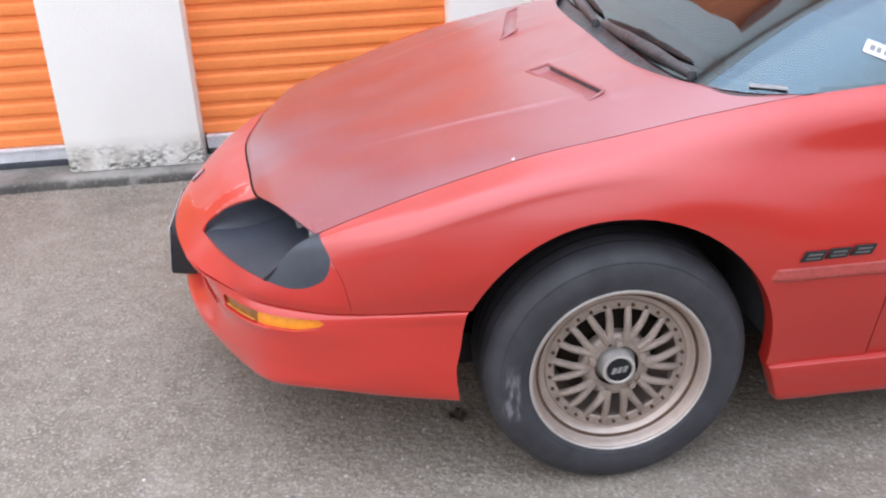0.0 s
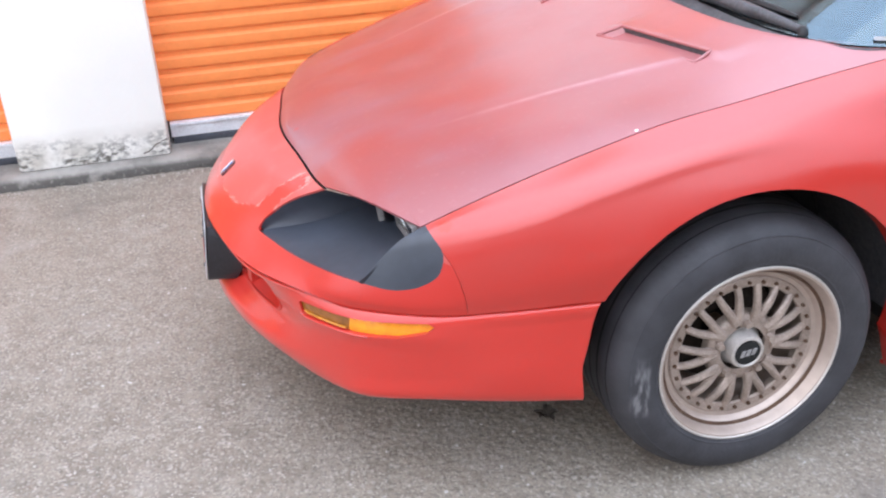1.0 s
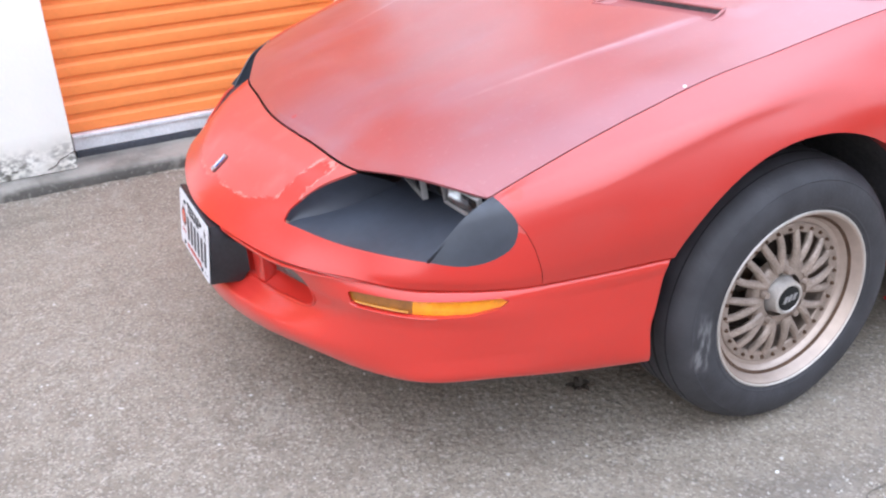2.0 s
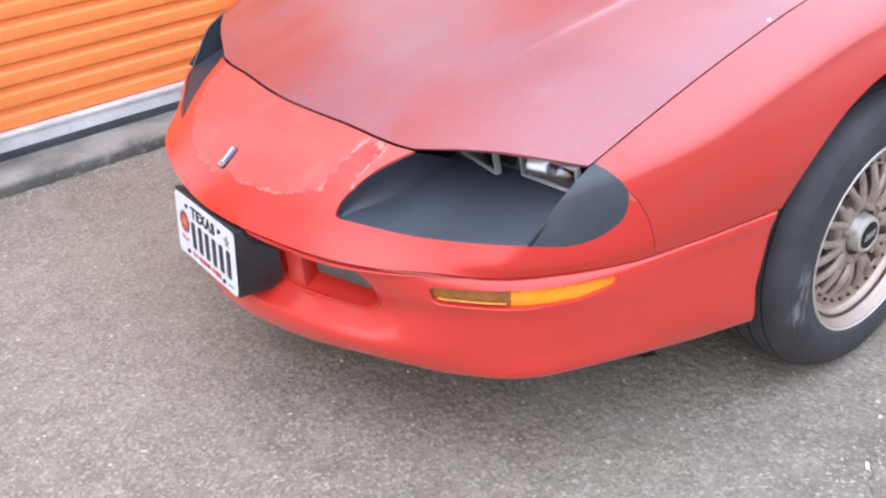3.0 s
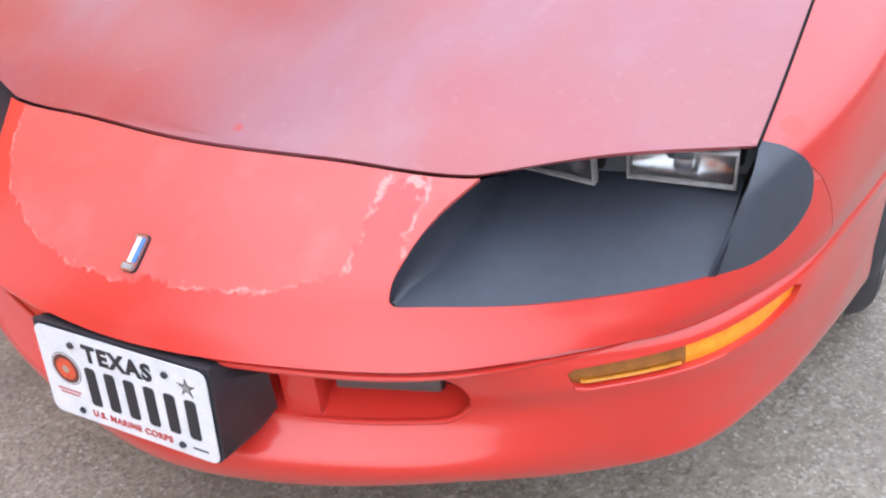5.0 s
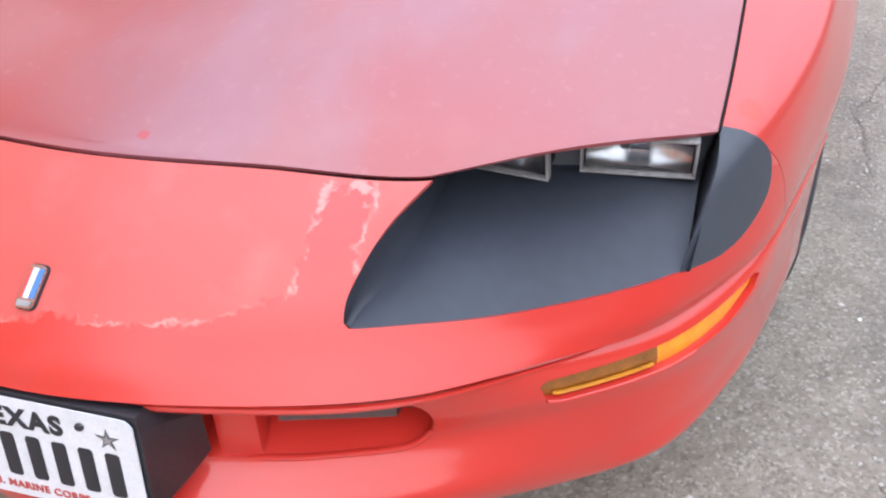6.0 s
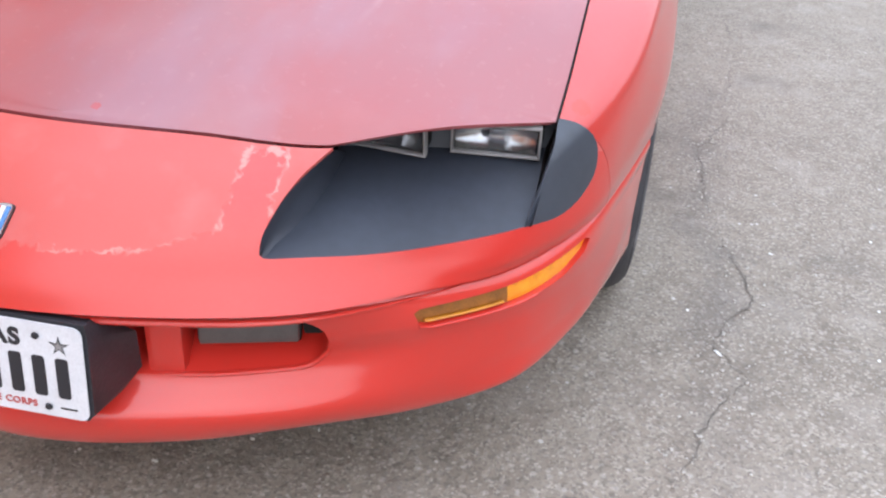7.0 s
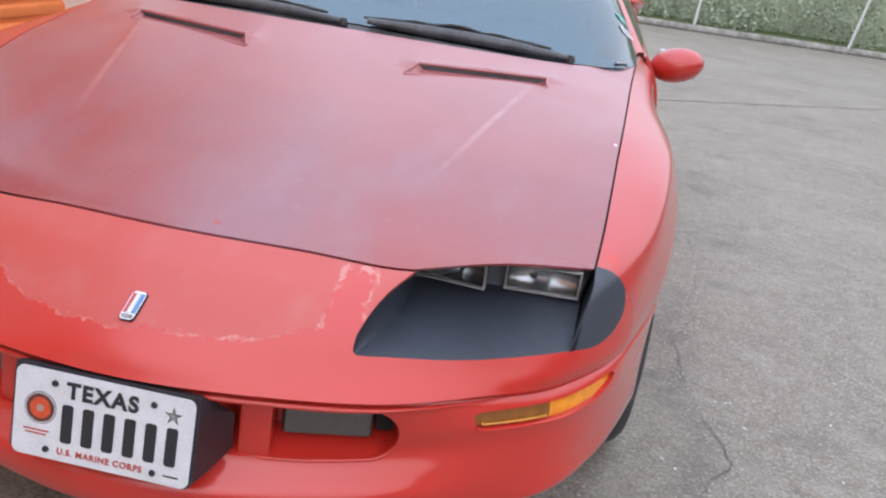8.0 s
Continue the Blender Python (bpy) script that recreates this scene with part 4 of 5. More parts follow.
for s in (-1, 1):
    hole = cut(lower, [f for f in lower.faces if .02 < s * f.calc_center_median().y < .6 and f.calc_center_median().z > .25], [(-1, -s * y, z) for y, z in SLOT], (1, 0, 0))
    rim = {e for f in hole for e in f.edges if any(g not in hole for g in e.link_faces) or len(e.link_faces) == 1}
    rim = list(rim)
    ring = list({v for e in rim for v in e.verts})
    mid_y, mid_z = (sum(v.co[k] for v in ring) / len(ring) for k in (1, 2))
    ring.sort(key=lambda v: math.atan2(v.co.z - mid_z, (v.co.y - mid_y) * .4))
    slot_rims.append([tuple(v.co) for v in ring if s * v.co.y > .20])
    bmesh.ops.delete(lower, geom=hole, context="FACES")
    slot_edges.append([e for e in rim if e.is_valid])
for s in (-1, 1):
    hole = cut(lower, [f for f in lower.faces if s * f.calc_center_median().y > .5 and f.calc_center_median().z > .38 and f.calc_center_median().x < -.6], [(x, -s * y, z) for x, y, z in LAMP], (.75, -s * .66, 0))
    inside = set(hole)
    rim = [e for e in {e for f in hole for e in f.edges} if any(g not in inside for g in e.link_faces)]
    lamp_faces.append(take(lower, hole))
    # the return of the opening, in which the lens sits back
    ext = bmesh.ops.extrude_edge_only(lower, edges=[e for e in rim if e.is_valid])
    for v in [g for g in ext["geom"] if isinstance(g, bmesh.types.BMVert)]:
        v.co += Vector((.026, -s * .023, .002))
for rim in slot_edges:
    ext = bmesh.ops.extrude_edge_only(lower, edges=rim)
    vs = [g for g in ext["geom"] if isinstance(g, bmesh.types.BMVert)]
    for v in vs:
        v.co.x += .068
        v.co.z = .425 + (v.co.z - .425) * (.56 if v.co.z < .425 else .80)
        v.co.y *= .985
    bmesh.ops.holes_fill(lower, edges=[g for g in ext["geom"] if isinstance(g, bmesh.types.BMEdge) and g.is_boundary], sides=0)
bmesh.ops.recalc_face_normals(lower, faces=lower.faces)
for s in (-1, 1):
    arch_lip([e for e in lower.edges if e.is_boundary and all(v.co.x > -.42 and s * v.co.y > .85 for v in e.verts)], s)
bumper = part("bumper", lower, bumper_paint, car, "red lower bumper with two slots", sharp=30, thick=.0)
for ring in slot_rims:
    low = sorted((p for p in ring if p[2] < .425), key=lambda p: abs(p[1]) + max(0, p[2] - .36) * 2)
    part("slot_rim", tube(curve(low[::3] + low[-1:], 60), lambda t: .0042 * min(1, 6 * t + .1, 6 * (1 - t) + .1), 8), bumper_paint, bumper)
for bm in lamp_faces:
    s = 1 if sum(v.co.y for v in bm.verts) > 0 else -1
    for v in bm.verts:
        k = .8 + .4 * min(1, max(0, (abs(v.co.y) - .60) / .2))
        v.co += Vector((.0068 * k, -s * .0061 * k, .001))
    rim_at = [v.co.copy() for v in bm.verts if v.is_boundary]
    y_in, y_out = min(abs(v.y) for v in rim_at), max(abs(v.y) for v in rim_at)
    co, no = Vector((-.862, s * .702, 0)), Vector((.62, s * .78, 0))
    split_plane(bm, co, no)
    outer = take(bm, [f for f in bm.faces if (f.calc_center_median() - co).dot(no) > 0])
    lamp = part("side_lamp", bm, dark_amber, car, "dark amber turn lamp lens", thick=.012)
    part("outer_lens", outer, amber, lamp, "bright amber outer lens", thick=.012)
    bezel = []
    for k in range(26):
        near = [v for v in rim_at if k <= 26 * (abs(v.y) - y_in) / (y_out - y_in + 1e-6) < k + 1]
        if near:
            bezel.append(tuple(min(near, key=lambda v: v.z) + Vector((-.001, s * .001, -.002))))
    strip = [(x - .0015, y + s * .0015, z + .0075) for x, y, z in bezel if abs(y) < .695][1:]
    part("lens_strip", tube(curve(strip, 24), .0026, 6), strip_amber, lamp, "bright amber lower strip")
    part("lens_surround", tube(curve([(x - .0065, y + s * .0055, z - .0010) for x, y, z in bezel if abs(y) < .74], 40), .0026, 8), bumper_paint, lamp)

# bonnet
q_edge = np.linspace(S_NET[12], S_NET[23] + .02, 170)
edge = cornered(NET[-1], S_NET, np.sort(np.r_[q_edge, S_NET[14], S_NET[16]]))
edge = np.concatenate([edge[edge[:, 0] < .44], [[.452, -.784, .934]]])
way = np.gradient(edge[:, :2], axis=0)
inward = np.stack([-way[:, 1], way[:, 0]], 1)
inward /= np.linalg.norm(inward, axis=1)[:, None]
gap = np.interp(edge[:, 0], [-.87, -.80, -.69, -.68], [.0060, .0050, .0045, .0046])
slope = np.where(edge[:, 0] < -.69, .45, .08)
inset = edge + np.concatenate([inward * gap[:, None], (gap * slope)[:, None]], 1)
inset[0, 1] = 0
SPINE = [(-.9035, .670), (-.87, .6825), (-.80, .706), (-.70, .735), (-.55, .770), (-.4, .805), (-.2, .853), (0, .906), (.12, .942), (.16, .952)]


SCOOP = [(-.028, -.230), (.042, -.553), (.000, -.560), (-.085, -.205)]


def swell(x, y):
    """The bonnet rises behind each air slot."""
    n = x - (SCOOP[0][0] + (SCOOP[1][0] - SCOOP[0][0]) * (y - SCOOP[0][1]) / (SCOOP[1][1] - SCOOP[0][1]))
    step = min(1, max(0, (n + .012) / .014))
    side = min(1, max(0, (-.17 - y) / .05)) * min(1, max(0, (y + .62) / .06))
    return .009 * step * step * (3 - 2 * step) * math.exp(-max(0, n) / .06) * side * side * (3 - 2 * side)


def bonnet():
    rows = []
    # inside, the net follows a softened outline
    n = len(inset)
    core = np.exp(-np.linspace(-2, 2, 31) ** 2)
    soft = np.stack([np.convolve(np.pad(inset[:, k], 15, mode="edge"), core / core.sum(), "valid") for k in range(3)], 1)
    hold = np.clip(np.minimum(np.arange(n), n - 1 - np.arange(n)) / 15, 0, 1)[:, None]
    soft = inset + (soft - inset) * hold
    start, end = inset[0][0], inset[-1][0]
    for share in np.linspace(0, 1, 161):
        row = []
        for (x0, y0, z0), (x1, y1, z1) in zip(soft, inset):
            v = share
            x, y, z = x0 + (x1 - x0) * v**6, y0 + (y1 - y0) * v**6, z0 + (z1 - z0) * v**6
            sx = start + .014 + (x - start) * ((.118 - start) / (end - start))
            sz = float(hermite([[b] for _, b in SPINE], [a for a, _ in SPINE], [sx])[0][0])
            px = sx + (x - sx) * v**5
            py = y * v
            pz = z + (sz - z) * (1 - v**2.4)
            line = -.495 - .239 * (px + .15)
            fall = min(1, max(0, (px + .58) / .42)) * min(1, max(0, (.03 - px) / .08))
            ridge = (.0050 / (1 + math.exp(-(py - line) / .0060)) * math.exp(-max(0, py - line) / .16)) * fall
            row.append((px, py, pz + swell(px, py) + ridge - .004 * fall * math.exp(-(((py - line + .10) / .08) ** 2))))
        rows.append(row)
    g = np.array(rows)
    full = np.concatenate([g[:0:-1], g * (1, -1, 1)])
    bm = grid_bm(full, flip=True)
    bmesh.ops.remove_doubles(bm, verts=bm.verts, dist=1e-5)
    return bm, g.reshape(-1, 3)


hood, hood_points = bonnet()
for s in (-1, 1):
    hole = cut(hood, [f for f in hood.faces if s * f.calc_center_median().y > .1 and -.2 < f.calc_center_median().x < .12], [(x, -s * y, 1) for x, y in SCOOP], (0, 0, 1))
    bmesh.ops.delete(hood, geom=hole, context="FACES")
# black strips stand in for the shade in the gap round the bonnet
shade_rows = [[(x - .006 * f, y - .006 * (1 - f), z - .012), (x + .018 * f, y + .014 * (1 - f), z - .012)] for (x, y, z), f in zip(edge, np.clip(-(edge[:, 0] + .68) * 12, 0, 1))]
front_rows = [r for r, p in zip(shade_rows, edge) if p[1] > -.41]
front_rows = [[(x, -y, z) for x, y, z in r] for r in front_rows[:0:-1]] + front_rows
part("gap_shade", grid_bm(front_rows), bay_black, car, "black strip for the shade in the bonnet gap")
for s in (-1, 1):
    part("gap_shade", grid_bm([[(x, -s * y, z + .0075) for x, y, z in r] for r, p in zip(shade_rows, edge) if p[0] > -.69]), bay_black, car, "black strip for the shade in the bonnet gap")
part("bonnet", hood, hood_paint, car, "dull oxidised red bonnet with two air slots", thick=.006)


def scoop_parts(s):
    """The sunken pan, its dark opening under the rear edge, and the soft lip round it."""
    top = lambda p, dz=0.0: Vector((p[0], -s * p[1], float(hood_points[np.hypot(hood_points[:, 0] - p[0], hood_points[:, 1] - p[1]).argmin()][2]) - .001 + dz))
    a, b, c, d = (top(p) for p in SCOOP)
    down, ledge = Vector((0, 0, -.022)), Vector((0, 0, -.002))
    pan, slot = bmesh.new(), bmesh.new()
    rows = []
    for k in np.linspace(0, 1, 7):
        deep = down * (1 - (1 - k) ** 2) * (1 - .35 * k)
        p, q = d.lerp(a, k), c.lerp(b, k)
        rows.append([p, p.lerp(q, .04) + deep, p.lerp(q, .5) + deep, p.lerp(q, .96) + deep, q])
    grid_bm(rows, bm=pan)
    grid_bm([[a.lerp(b, k) for k in (.0, .5, 1)], [a.lerp(b, k) + ledge for k in (.0, .5, 1)]], bm=pan)
    grid_bm([[a.lerp(b, k) + ledge for k in (.0, .5, 1)], [a.lerp(b, k) + down for k in (.0, .5, 1)]], bm=slot)
    for bm in (pan, slot):
        bmesh.ops.recalc_face_normals(bm, faces=bm.faces)
    ring = [top(p, .0005) for p in (SCOOP + SCOOP[:1])]
    line = [ring[k].lerp(ring[k + 1], t) for k in range(4) for t in np.linspace(0, 1, 9)[:-1]] + [ring[0]]
    return pan, slot, tube(line, .0042, 8)


for s in (-1, 1):
    pan_bm, slot_bm, lip_bm = scoop_parts(s)
    pan = part("air_slot", pan_bm, hood_paint, car, "sunken red air slot")
    part("slot_opening", slot_bm, cowl_grey, pan, "black opening")
    part("slot_lip", lip_bm, hood_paint, pan)

# headlight wells
FLOOR_FRONT = [(-1.007, -.366, .546), (-.977, -.451, .545), (-.938, -.536, .543), (-.904, -.599, .545), (-.826, -.717, .553)]
FLOOR_BACK = [(-.735, -.395, .602), (-.72, -.45, .603), (-.70, -.54, .604), (-.685, -.63, .606), (-.665, -.72, .612)]
INNER_EDGE = [(-.854, -.419, .653), (-.87, -.409, .647), (-.913, -.388, .629), (-.951, -.372, .606), (-.985, -.360, .581), (-1.009, -.358, .553)]
INNER_FOOT = [(-.735, -.410, .590), (-.80, -.406, .580), (-.86, -.399, .566), (-.92, -.389, .553), (-.965, -.379, .545), (-1.004, -.368, .540)]
for s in (-1, 1):
    side = lambda row: [(x, -s * y, z) for x, y, z in row]
    mid = [tuple((np.array(p) + np.array(q)) / 2 - np.array([0, 0, .006])) for p, q in zip(FLOOR_FRONT, FLOOR_BACK)]
    well = grid_bm(loft([side(FLOOR_FRONT), side(mid), side(FLOOR_BACK)], 40, 20), flip=s < 0)
    wall_mid = [tuple((np.array(p) + np.array(q)) / 2 + np.array([.008, .004, -.002])) for p, q in zip(INNER_EDGE, INNER_FOOT)]
    grid_bm(loft([side(INNER_EDGE), side(wall_mid), side(INNER_FOOT)], 30, 8), flip=s > 0, bm=well)
    back_top = [(x + .02, y, top) for (x, y, z), top in zip(FLOOR_BACK[:-1] + [(-.648, -.745, .612)], (.69, .69, .69, .688, .684))]
    grid_bm(loft([side(FLOOR_BACK), side(back_top)], 20, 4), bm=well, flip=s < 0)
    outer_top = [tuple(DIV_A + (DIV_B - DIV_A) * k + Vector((.002, -.004, -.001))) for k in (0, .5, 1)] + [(-.640, -.742, .690)]
    outer_foot = [(-.826, -.719, .554), (-.75, -.720, .562), (-.680, -.722, .580), (-.640, -.724, .590)]
    grid_bm(loft([side(outer_top), side(outer_foot)], 12, 6), bm=well, flip=s < 0)
    bmesh.ops.recalc_face_normals(well, faces=well.faces)
    part("headlight_well", well, well_plastic, car, "dark grey plastic headlight well", sharp=50)
    for y0, y1, x0, x1 in ((-.572, -.715, -.700, -.712), (-.405, -.540, -.745, -.728)):
        mid_y, w = (y0 + y1) / 2, abs(y1 - y0)
        turn = Matrix.Rotation(math.atan2(x1 - x0, w) * s, 4, "Z") @ Matrix.Rotation(radians(-8), 4, "Y")
        at = ((x0 + x1) / 2, -s * mid_y, .636)
        lamp = part("headlight", box((.05, w, .056), (at[0] + .060, at[1], at[2]), .008, turn), bay_black, car, "rectangular clear glass headlight")
        part("lens", box((.006, w - .012, .050), (at[0] + .001, at[1], at[2]), .0025, turn), lamp_glass, lamp, "clear ribbed lens")
        bowl = bmesh.new()
        cells = [[Vector((.030 * (1 - .5 * u * u - .5 * k * k), u * (w / 2 - .006), k * .025)) for u in np.linspace(-1, 1, 15)] for k in np.linspace(-1, 1, 9)]
        grid_bm([[tuple(Vector(at) + turn @ c) for c in r] for r in cells], bm=bowl)
        part("reflector", bowl, lens_clear, lamp, "bright reflector bowl")
        part("bulb_cap", box((.016, .026, .016), (at[0] + .012, at[1], at[2]), .004, turn), chrome, lamp)
        rim = bmesh.new()
        for dy, dz, sy, sz in ((0, .027, w, .004), (0, -.027, w, .004), (w / 2 - .002, 0, .004, .050), (-w / 2 + .002, 0, .004, .050)):
            off = turn @ Vector((0, dy, dz))
            box((.014, sy, sz), (at[0] - .001 + off.x, at[1] + off.y, at[2] + off.z), .002, turn, rim)
        part("lamp_rim", rim, seal_grey, lamp, "grey lens edge")

# fog lamps in the slots
for s in (-1, 1):
    turn = Matrix.Rotation(radians(-s * 17), 4, "Z")
    fog = part("fog_lamp", box((.05, .155, .062), (-.967, s * .322, .412), .006, turn), black_trim, car, "fog lamp with clouded lens")
    part("fog_lens", box((.006, .148, .056), (-.994, s * .330, .412), .003, turn), fog_glass, fog, "clouded grey lens")
    # black block stands in for the shaded gap beside the lamp
    part("gap_block", box((.04, .034, .052), (-.950, s * .418, .424), .008, turn), bay_black, car, "black block for the dark gap beside the fog lamp")
    part("slot_block", box((.07, .058, .124), (-1.017, s * .214, .404), .012, Matrix.Rotation(radians(-s * 10), 4, "Z")), bumper_paint, car)

# number plate on its bracket
BR_N = Vector((-1, 0, .118)).normalized()
BR_UP = Vector((0, 0, 1)) - BR_N * BR_N.z
BR_UP.normalize()
BR_Y = Vector((0, -1, 0))
PLATE_AT = Vector((-1.150, 0, .404))
bracket = bmesh.new()
lay = lambda u, v, d: PLATE_AT + BR_Y * u + BR_UP * v + BR_N * d
FRONT_RING = [(-.156, .080), (.156, .080), (.158, .060), (.158, -.066), (.148, -.078), (-.148, -.078), (-.158, -.066), (-.158, .060)]
BACK_RING = [(-.142, .072, -.050), (.142, .072, -.050), (.188, .036, -.080), (.188, -.030, -.090), (.160, -.072, -.080), (-.160, -.072, -.080), (-.188, -.030, -.090), (-.188, .036, -.080)]
rings = [[lay(u, v, d) for u, v in FRONT_RING] for d in (-.003, -.008)] + [[lay(u, v, d) for u, v, d in BACK_RING]]
rows = [[bracket.verts.new(p) for p in r] for r in rings]
for a, b in zip(rows, rows[1:]):
    for i in range(8):
        j = (i + 1) % 8
        bracket.faces.new((a[i], a[j], b[j], b[i]))
bracket.faces.new(rows[0]), bracket.faces.new(rows[-1][::-1])
bmesh.ops.recalc_face_normals(bracket, faces=bracket.faces)
part("plate_bracket", bracket, bracket_black, car, "black plastic plate bracket")


def rounded(w, h, r, n=6):
    out = []
    for cx, cy, a0 in ((w / 2 - r, h / 2 - r, 0), (-w / 2 + r, h / 2 - r, 90), (-w / 2 + r, -h / 2 + r, 180), (w / 2 - r, -h / 2 + r, 270)):
        out += [(cx + r * math.cos(radians(a0 + 90 * k / n)), cy + r * math.sin(radians(a0 + 90 * k / n))) for k in range(n + 1)]
    return out


# e1 runs to the reader's right, e2 up, so that e1 x e2 points out of the plate
plate = part("number_plate", plate_bm(rounded(.305, .152, .014), PLATE_AT, BR_Y, BR_UP, .0015), white_paint, car, "white plate with dark lettering")
on = lambda u, v, d=.0022: PLATE_AT + BR_Y * u + BR_UP * v + BR_N * d
part("state_name", letters("TEXAS", .037, on(-.003, .047), BR_Y, BR_UP, spacing=1.18, bold=.04), ink, plate)
part("motto", letters("U.S. MARINE CORPS", .0150, on(.0, -.059), BR_Y, BR_UP, spacing=1.12, bold=.02), red_ink, plate)
for k in range(6):
    part("number_bar", plate_bm(rounded(.0195, .066, .005), on(-.060 + .0356 * k, -.010, .0016), BR_Y, BR_UP, .0008), ink, plate)
for kind, radius, depth, mat in (("seal_edge", .0275, .0004, ink), ("seal_band", .0262, .0006, white_paint), ("seal_ring", .0245, .0008, seal_dark), ("seal_field", .0180, .0012, seal_red), ("seal_centre", .0062, .0016, bronze)):
    part(kind, plate_bm([(radius * math.cos(a), radius * math.sin(a)) for a in np.linspace(0, 2 * math.pi, 33)[:-1]], on(-.107, .009, .0015), BR_Y, BR_UP, depth), mat, plate)
part("star", plate_bm([((.016 if k % 2 == 0 else .0055) * math.sin(math.pi * k / 5), (.016 if k % 2 == 0 else .0055) * math.cos(math.pi * k / 5)) for k in range(10)], on(.117, .043, .0016), BR_Y, BR_UP, .0006), ink, plate)
part("star_field", plate_bm([((.0105 if k % 2 == 0 else .0034) * math.sin(math.pi * k / 5), (.0105 if k % 2 == 0 else .0034) * math.cos(math.pi * k / 5)) for k in range(10)], on(.117, .043, .0022), BR_Y, BR_UP, .0003), seal_grey, plate)
for u, v in ((-.084, .056), (.084, .056), (-.092, -.059), (.092, -.059)):
    part("bolt", lathe([(0, -.003), (.005, -.003), (.0055, 0), (0, 0)], 12), bracket_black if v > 0 else ink, plate).matrix_basis = Matrix.Translation(on(u, v, .003)) @ pose(0, 0, 0, 0, 0, -90)
for u, v, w in ((.122, -.060, .026), (-.112, -.030, .044), (-.112, -.036, .036)):
    part("small_bar", plate_bm([(-w / 2, -.0014), (w / 2, -.0014), (w / 2, .0014), (-w / 2, .0014)], on(u, v, .0016), BR_Y, BR_UP, .0004), red_ink if u < 0 else ink, plate)

# nose badge and wing emblem
def on_nose(z):
    return float(np.interp(z, [.525, .58, .638], [-1.112, -1.055, -.985]))


bz = Vector((on_nose(.60) - on_nose(.555), 0, .045)).normalized()
b_at = Vector((on_nose(.577), 0, .577))
b_no = Vector((0, -1, 0)).cross(bz)
lean = lambda pts: [(u + .14 * v, v) for u, v in pts]
b_e1 = Vector((0, -1, 0))
badge = part("badge", plate_bm(lean(rounded(.0235, .052, .006)), b_at, b_e1, bz, .006), chrome, car, "small chrome-edged enamel nose badge")
part("badge_rim", plate_bm(lean(rounded(.0262, .0547, .007)), b_at, b_e1, bz, .0025), black_trim, badge)
for u, half, mat in ((-.0072, .0028, red_ink), (-.0005, .0036, white_paint), (.0070, .0030, blue_ink)):
    part("stripe", plate_bm(lean([(u - half, -.014), (u + half, -.014), (u + half, .022), (u - half, .022)]), b_at + b_no * .0062, b_e1, bz, .001), mat, badge)
part("badge_foot", plate_bm(lean([(-.009, -.0235), (.009, -.0235), (.0095, -.0165), (-.0095, -.0165)]), b_at + b_no * .0062, b_e1, bz, .001), seal_grey, badge)


def ridge(x0, x1, s):
    """The rounded fold along the flank, sloping outwards to its lower edge."""
    section = [(.930, .577), (.9420, .575), (.9445, .566), (.9472, .552), (.9465, .548), (.940, .545), (.925, .544)]
    bm = grid_bm(loft([[(x, s * (y - tuck), z) for x, tuck in ((x0, .016 if x0 < .5 else 0), (x0 + .02, .002 if x0 < .5 else 0), (x0 + .04, 0), ((x0 + x1) / 2, 0), (x1, 0))] for y, z in section], 30, 22), flip=s > 0)
    bmesh.ops.recalc_face_normals(bm, faces=bm.faces)
    return bm


for s in (-1, 1):
    for k, (x0, x1) in enumerate(((.406, .458), (.464, .516), (.522, .574))):
        block = box((x1 - x0, .005, .025), ((x0 + x1) / 2, s * .9425, .605 + .003 * k), .002)
        inlay = box((x1 - x0 - .018, .002, .005), ((x0 + x1) / 2, s * .9458, .609 + .003 * k), .0006)
        box((x1 - x0 - .018, .002, .004), ((x0 + x1) / 2, s * .9458, .600 + .003 * k), .0006, bm=inlay)
        for bm in (block, inlay):
            for v in bm.verts:
                v.co.x += (v.co.z - .607) * .5
        emblem = part("emblem", block, black_trim, car, "small dark raised emblem")
        part("emblem_inlay", inlay, inlay_grey, emblem)
    part("moulding", ridge(.332, .632, s), fold_sheen, car, "pinkish body crease, its highlight put into the colour")


# wheels
HUB_Z = .320


